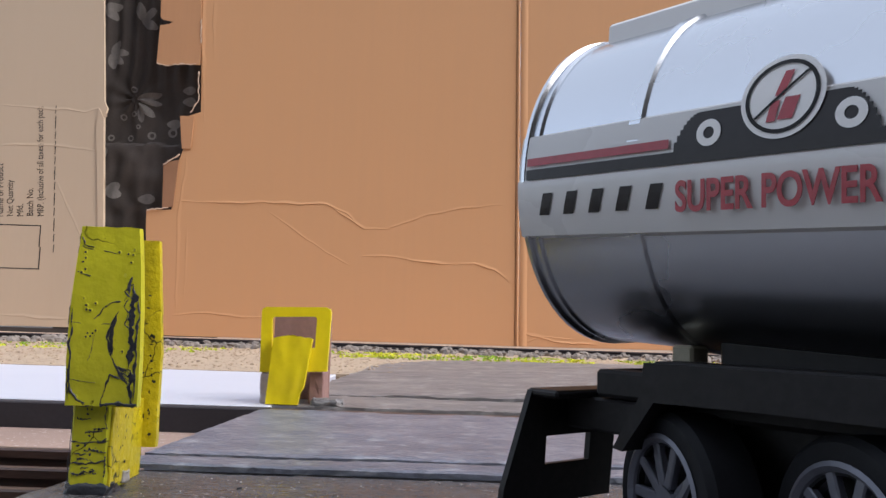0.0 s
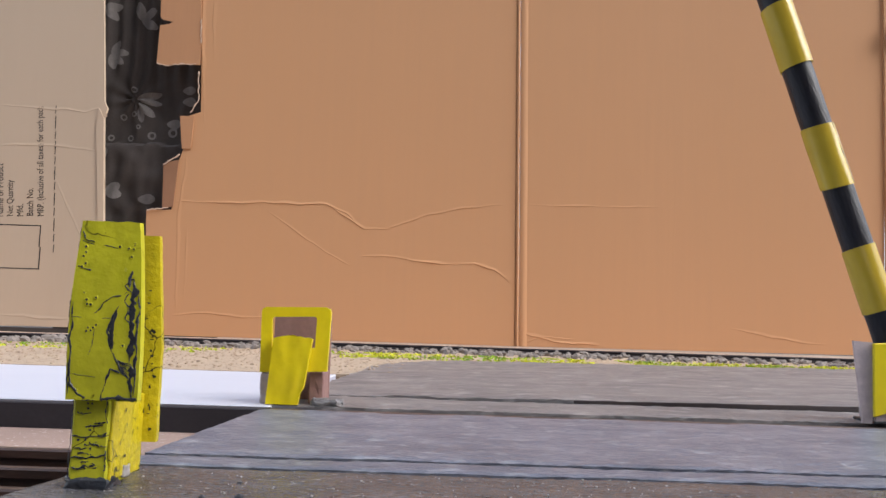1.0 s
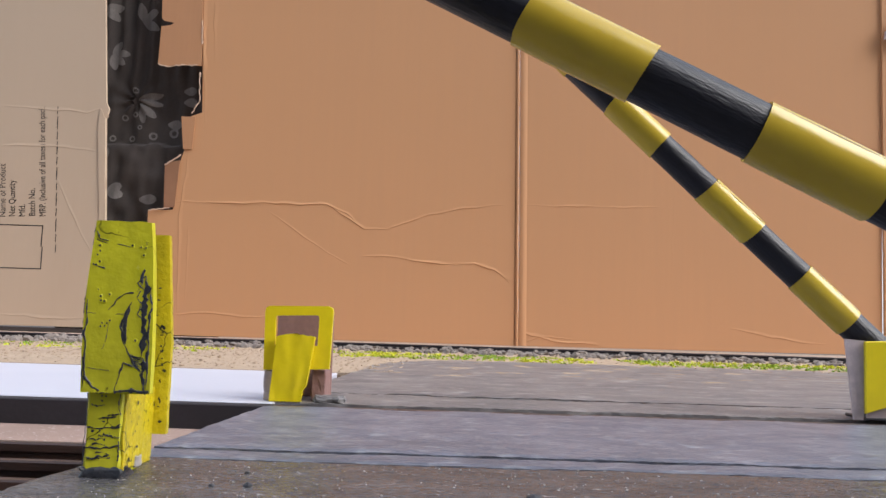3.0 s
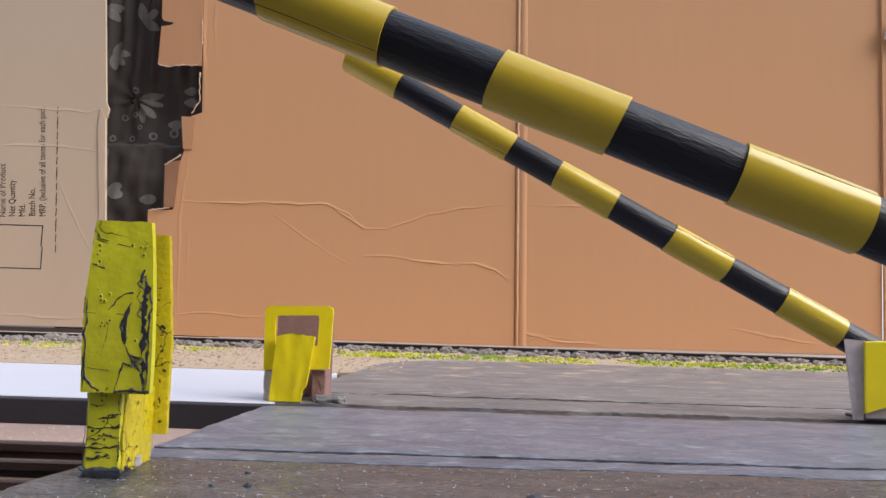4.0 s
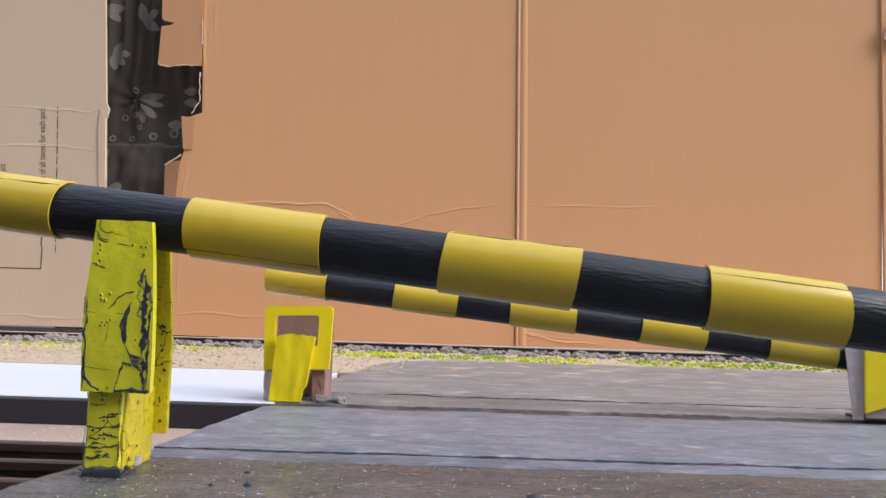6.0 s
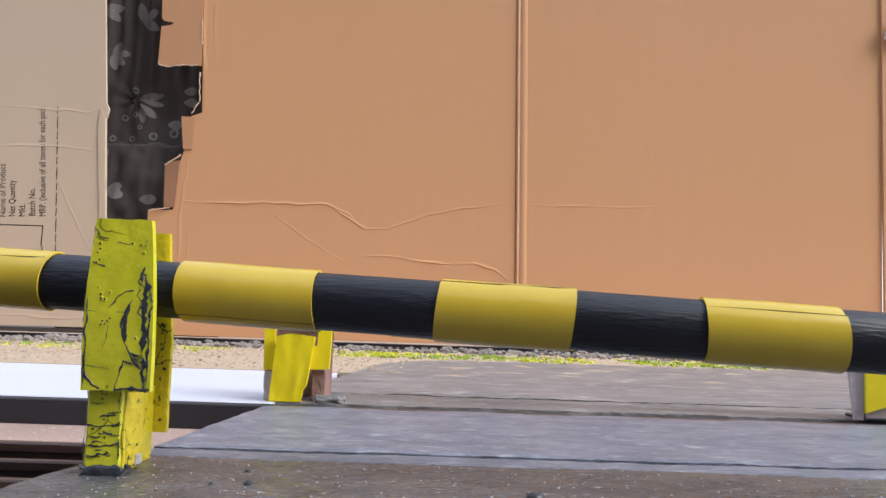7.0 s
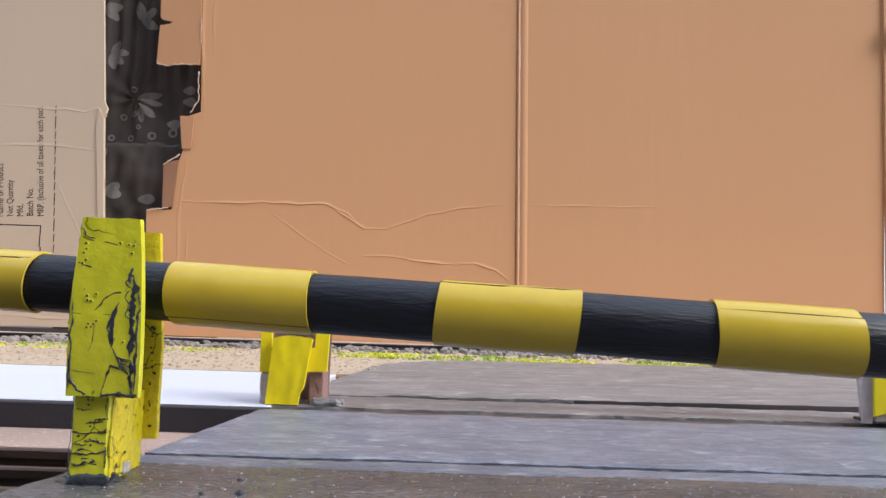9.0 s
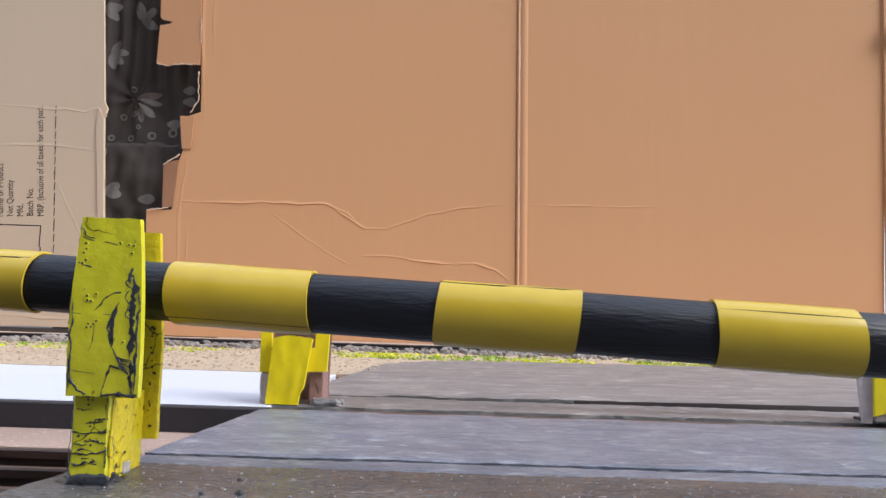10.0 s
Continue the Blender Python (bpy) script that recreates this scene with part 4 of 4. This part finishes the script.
def tanker():
    lorry = thing("tanker_lorry", "silver toy tanker lorry with red lettering and black chassis", "toy truck")
    tank = part("tank", ring_loft([tank_ring(x, g) for x, g in ((-4.2, -9), (-3.8, -3.0), (-3.0, -0.8), (-2.4, 0), (20, 0), (60, 0), (84, 0), (85.5, -3), (86, -9))]), M_TANK, lorry, smooth=True)
    for x0, x1, g in ((-2.7, -1.6, 0.5), (-0.9, -0.1, 0.3), (12.2, 14.2, 0.35), (52, 54, 0.4), (82, 83.5, 0.5)):
        part("tank_band", ring_loft([tank_ring(x0, 0), tank_ring(x0 + 0.3, g), tank_ring(x1 - 0.3, g), tank_ring(x1, 0)], cap=False), M_TANK, tank, smooth=True)
    # flat white side panel, with a step above and below
    bm = bmesh.new()
    fine = []
    for (za, oa), (zb, ob_) in zip(((34.0, -0.1), (34.3, 0.55), (40.3, 0.55), (40.6, 0.35), (45.6, 0.35)), ((34.3, 0.55), (40.3, 0.55), (40.6, 0.35), (45.6, 0.35), (45.9, -0.1))):
        n = max(1, int((zb - za) / 0.7))
        fine += [(za + (zb - za) * i / n, oa + (ob_ - oa) * i / n) for i in range(n)]
    fine.append((45.9, -0.1))
    ring_loft([[(x, tank_y(z) - o, z) for x in (-2.8, 10, 20, 50, 83)] for z, o in fine], bm, closed=False)
    part("side_panel", bm, M_PANEL, tank, "white side panel", smooth=True)
    L = 0.62
    on_tank([(-1.4, 17.8, 42.1, 43.0, 0)], "red_stripe", M_RED, tank, L, "red stripe")
    bars = [(-1.4, 18.6, 40.5, 41.7, 0), (36.6, 80, 40.5, 41.7, 0)]
    for i in range(60):
        x = 18.4 + i * 0.306
        bars.append((x, x + 0.31, 40.5, 45.2 - 2.6 * max(0, 1 - min(i, 59 - i) / 8) ** 2, 0))
    on_tank(bars, "dark_emblem_band", M_MARK, tank, L)
    for x in (0.6, 4.2, 7.8, 11.4, 15.1):
        on_tank([(x, x + 1.5, 36.5, 38.9, 0.32)], "slanted_mark", M_MARK, tank, L + 0.04)
    for cx in (22.1, 34.6):
        bm = bmesh.new()
        disc_on_tank(cx, 43.1, 0.55, 1.25, L + 0.1, bm, 24)
        part("round_mark", bm, M_TANK_WHITE, tank)
    bm = bmesh.new()
    disc_on_tank(28.8, 45.4, 0.01, 3.7, L + 0.15, bm)
    part("badge", bm, M_TANK_WHITE, tank, "round white warning badge")
    bm = bmesh.new()
    disc_on_tank(28.8, 45.4, 2.9, 3.25, L + 0.22, bm)
    part("badge_ring", bm, M_PLASTIC, tank)
    on_tank([(27.6, 28.4, 43.2, 45.0, 0.2), (28.6, 29.9, 43.3, 45.2, 0.3), (28.2, 29.0, 45.4, 47.6, 0.3)], "badge_flame", M_RED, tank, L + 0.22)
    on_tank([(26.4, 26.75, 43.6, 47.4, 1.15)], "badge_bar", M_PLASTIC, tank, L + 0.26)
    lettering("lettering", "SUPER POWER", 4.0, tank, Matrix.Translation((18.8 * MM, (tank_y(37.5) - L - 0.2) * MM, 36.1 * MM)) @ Matrix(((1, 0, 0, 0), (0, 0, -1, 0), (0, 1, 0, 0), (0, 0, 0, 1))) @ pose(0, 0, 0, 4),
              M_RED, 18.2, "red lettering", 0.022)
    part("walkway", box(0.2, 80, -7.0, 7.0, 56.0, 61.2, 0.4), M_TANK_WHITE, tank, "white walkway box along the top")
    part("hatch", box(14, 19, -3, 3, 61.2, 63.0, 0.5), M_TANK_WHITE, tank)
    tank.matrix_basis = place(0, 0, 41.4, 0, 3.0) @ place(0, 0, -41.4)
    part("saddle", box(11.6, 14.2, -8.5, -5.4, 19.4, 22.6, 0.3), M_SADDLE, lorry, "cream saddle block")
    part("saddle", box(60, 66, -8, 8, 19.4, 22.6, 0.3), M_SADDLE, lorry, "cream saddle block")
    part("chassis", box(3.5, 132, -9, 9, 15.2, 19.6, 0.5), M_PLASTIC, lorry)
    for s in (-1, 1):
        part("side_beam", box(13.2, 80, min(s * 9, s * 14.6), max(s * 9, s * 14.6), 17.6, 21.0, 0.6), M_PLASTIC, lorry)
    part("cradle", box(16, 78, -6.5, 6.5, 19.4, 23.4, 0.4), M_PLASTIC, lorry)
    # added dark plate that stops light showing through between the wheels
    part("under_panel", box(17, 76, -6.5, 6.5, 6.5, 17.3, 0.5), M_PLASTIC, lorry)
    # mudguard line over the wheels and the step behind them
    for s in (-1, 1):
        part("mudguard", prism([(13.0, 20.8), (12.6, 17.6), (9.2, 12.0), (10.4, 11.8), (14.2, 17.0), (24, 17.2), (64, 17.2), (64, 20.8)], s * 9.2, s * 14.9), M_PLASTIC, lorry)
        part("step", box(3.8, 12.8, min(s * 3, s * 11.5), max(s * 3, s * 11.5), 16.6, 19.6, 0.4), M_PLASTIC, lorry)
        part("lamp_mount", box(-0.8, 10.4, min(s * 1.8, s * 11), max(s * 1.8, s * 11), 12.7, 16.4, 0.3), M_PLASTIC, lorry)
        # rear lamp bracket: a leaning plate with a window cut through
        bm = bmesh.new()
        out, inn = s * 16.4, s * 1.6
        o = [(out, 17.0), (inn, 17.0), (inn + s * 1.6, 4.4), (s * 20.6, 4.4), (s * 20.4, 6.4)]
        hole = [(s * 14.0, 11.8), (s * 6.6, 11.8), (s * 6.9, 8.7), (s * 14.2, 8.7)]
        for x in (-1.8, -1.0):
            ov, hv = [bm.verts.new((x, *p)) for p in o], [bm.verts.new((x, *p)) for p in hole]
            for f in ((ov[0], ov[1], hv[1], hv[0]), (ov[1], ov[2], hv[2], hv[1]), (ov[2], ov[3], hv[3], hv[2]), (ov[3], ov[4], hv[3]), (ov[4], ov[0], hv[0], hv[3])):
                bm.faces.new(f)
        bm.verts.ensure_lookup_table()
        v = bm.verts
        for k in range(5):
            bm.faces.new((v[k], v[(k + 1) % 5], v[9 + (k + 1) % 5], v[9 + k]))
        for k in range(4):
            bm.faces.new((v[5 + k], v[5 + (k + 1) % 4], v[14 + (k + 1) % 4], v[14 + k]))
        part("lamp_bracket", bm, M_PLASTIC, lorry)
        part("lamp_rim", box(-1.9, 2.8, min(out, inn), max(out, inn), 16.3, 17.2, 0.3), M_PLASTIC, lorry)
        for x in AXLES:
            wheel(lorry, x, s)
    for x in AXLES:
        bm = bmesh.new()
        bmesh.ops.create_cone(bm, cap_ends=True, segments=12, radius1=1.3, radius2=1.3, depth=16)
        bmesh.ops.rotate(bm, verts=bm.verts, matrix=Matrix.Rotation(math.pi / 2, 3, "X"))
        bmesh.ops.translate(bm, verts=bm.verts, vec=(x, 0, 8.6))
        part("axle", bm, M_PLASTIC, lorry)
    cab = part("cab", prism([(94, 12), (94, 55), (97, 58), (116, 58), (124, 40), (126, 34), (126, 9), (94, 9)], -16.5, 16.5, bevel=0.8), M_TANK_WHITE, lorry, "white cab")
    part("windscreen", prism([(117.2, 56.4), (124.5, 40.4), (124.9, 40.6), (117.6, 56.8)], -14, 14), M_GLASS, cab)
    for ob in lorry.children:
        if not ob.name.startswith(("wheel", "axle")):
            ob.matrix_basis = place(0, 0, 1.2) @ ob.matrix_basis
    return lorry


lorry = tanker()


# ---- all that moves ----
def motions():
    def dip(t):
        keys = ((0.0, -1.3), (0.5, -1.05), (1.0, -0.5), (1.5, -0.3), (5.5, -0.3), (6.8, 0.0), (10.0, 0.0))
        for (a, va), (b, vb) in zip(keys, keys[1:]):
            if a <= t <= b:
                return va + (vb - va) * (t - a) / (b - a)

    still = (0.0, 0.5, 1.0, 1.5, 5.5, 6.8, 10.0)
    for ob in (near_slab, catch_post, grit, clod):
        walk(ob, [(t, place(0, 0, dip(t))) for t in still])

    # the far slab is raised at one side to bare its dark strip of painted shade, and lies flat while the arms come down
    walk(far_slab, [(0.0, place(0, 0, 0.4, 0, -0.5)), (1.0, place(0, 0, 0.4, 0, -0.5)), (1.1, place(0, 0, 0)), (7.2, place(0, 0, 0)), (7.4, place(0, 0, 0.4, 0, -0.5)), (10.0, place(0, 0, 0.4, 0, -0.5))])

    # the lorry drives off past the camera, its wheels rolling
    head = Vector((0.686, -0.728))

    def lorry_at(d, z):
        """Its rear corner runs along the road while it straightens out of a bend."""
        turn = 52.4 - 5.7 * min(d / 20.1, 1)
        a = radians(turn)
        return place(10.6 + head.x * d + 17 * math.sin(a), 90.1 + head.y * d + 17 * math.cos(a), z, 0, 0, -turn)

    stops = ((0.0, 0.0, -1.3), (0.3, 11.4, -1.6), (0.5, 20.1, -1.85), (0.7, 27.2, -2.1), (0.8, 31.5, -2.2), (0.9, 35.0, -2.1), (1.0, 39.5, -2.0), (1.5, 62, -1.0), (2.2, 105, -0.4), (3.0, 145, -0.3),
             (3.5, 158, -0.3), (10.0, 158, 0.0))
    rows, rolls = [], []
    for (ta, da, za), (tb, db, zb) in zip(stops, stops[1:]):
        n = max(1, math.ceil((db - da) / 9))
        rolls += [(ta + (tb - ta) * k / n, da + (db - da) * k / n, za + (zb - za) * k / n) for k in range(n)]
    rolls.append(stops[-1])
    walk(lorry, [(t, lorry_at(d, z)) for t, d, z in rolls])
    for hub, x, s, r in wheels:
        walk(hub, [(t, place(x, s * WHEEL_AT, r, 0, 0, TOE + (0 if s < 0 else 180)) @ pose(0, 0, 0, 0, -s * math.degrees(d / r))) for t, d, z in rolls])

    near_rows = ((0.0, 64), (0.6, 63), (1.0, 61), (1.3, 56), (1.4, 38.2), (1.5, 36.8), (1.8, 37.4), (2.2, 38.2), (2.4, 37.9), (2.5, 37.2), (2.6, 34.1), (2.7, 29.9), (3.2, 26.2), (3.8, 23.0), (4.0, 21.1),
                 (4.1, 19.1), (4.2, 17.8), (4.3, 17.3), (4.5, 16.9), (5.0, 12.8), (5.3, 10.8), (5.7, 8.3), (6.3, 4.2), (6.6, 2.7), (6.8, 2.5), (10.0, 2.5))
    walk(near_arm, [(t, place(*NEAR_AXLE) @ pose(0, 0, 0, 0, 0, -6) @ pose(0, 0, 0, 0, a * 1.035)) for t, a in near_rows])
    far_rows = ((0.0, 75), (0.6, 73.6), (0.8, 73.0), (1.0, 72.9), (1.1, 55.5), (1.5, 53.8), (2.2, 51.9), (2.4, 50.2), (2.5, 49.6), (2.6, 48.4), (2.7, 47.7), (3.2, 40.5), (3.8, 32.2), (4.0, 29.1), (4.1, 26.8),
                (4.3, 24.0), (4.5, 21.3), (5.0, 13.4), (5.3, 9.5), (5.5, 9.3), (5.7, 8.0), (6.3, 4.2), (6.6, 2.9), (6.8, 2.7), (10.0, 2.7))
    walk(far_arm, [(t, place(*FAR_AXLE) @ pose(0, 0, 0, 0, 0, -5) @ pose(0, 0, 0, 0, a)) for t, a in far_rows])


motions()
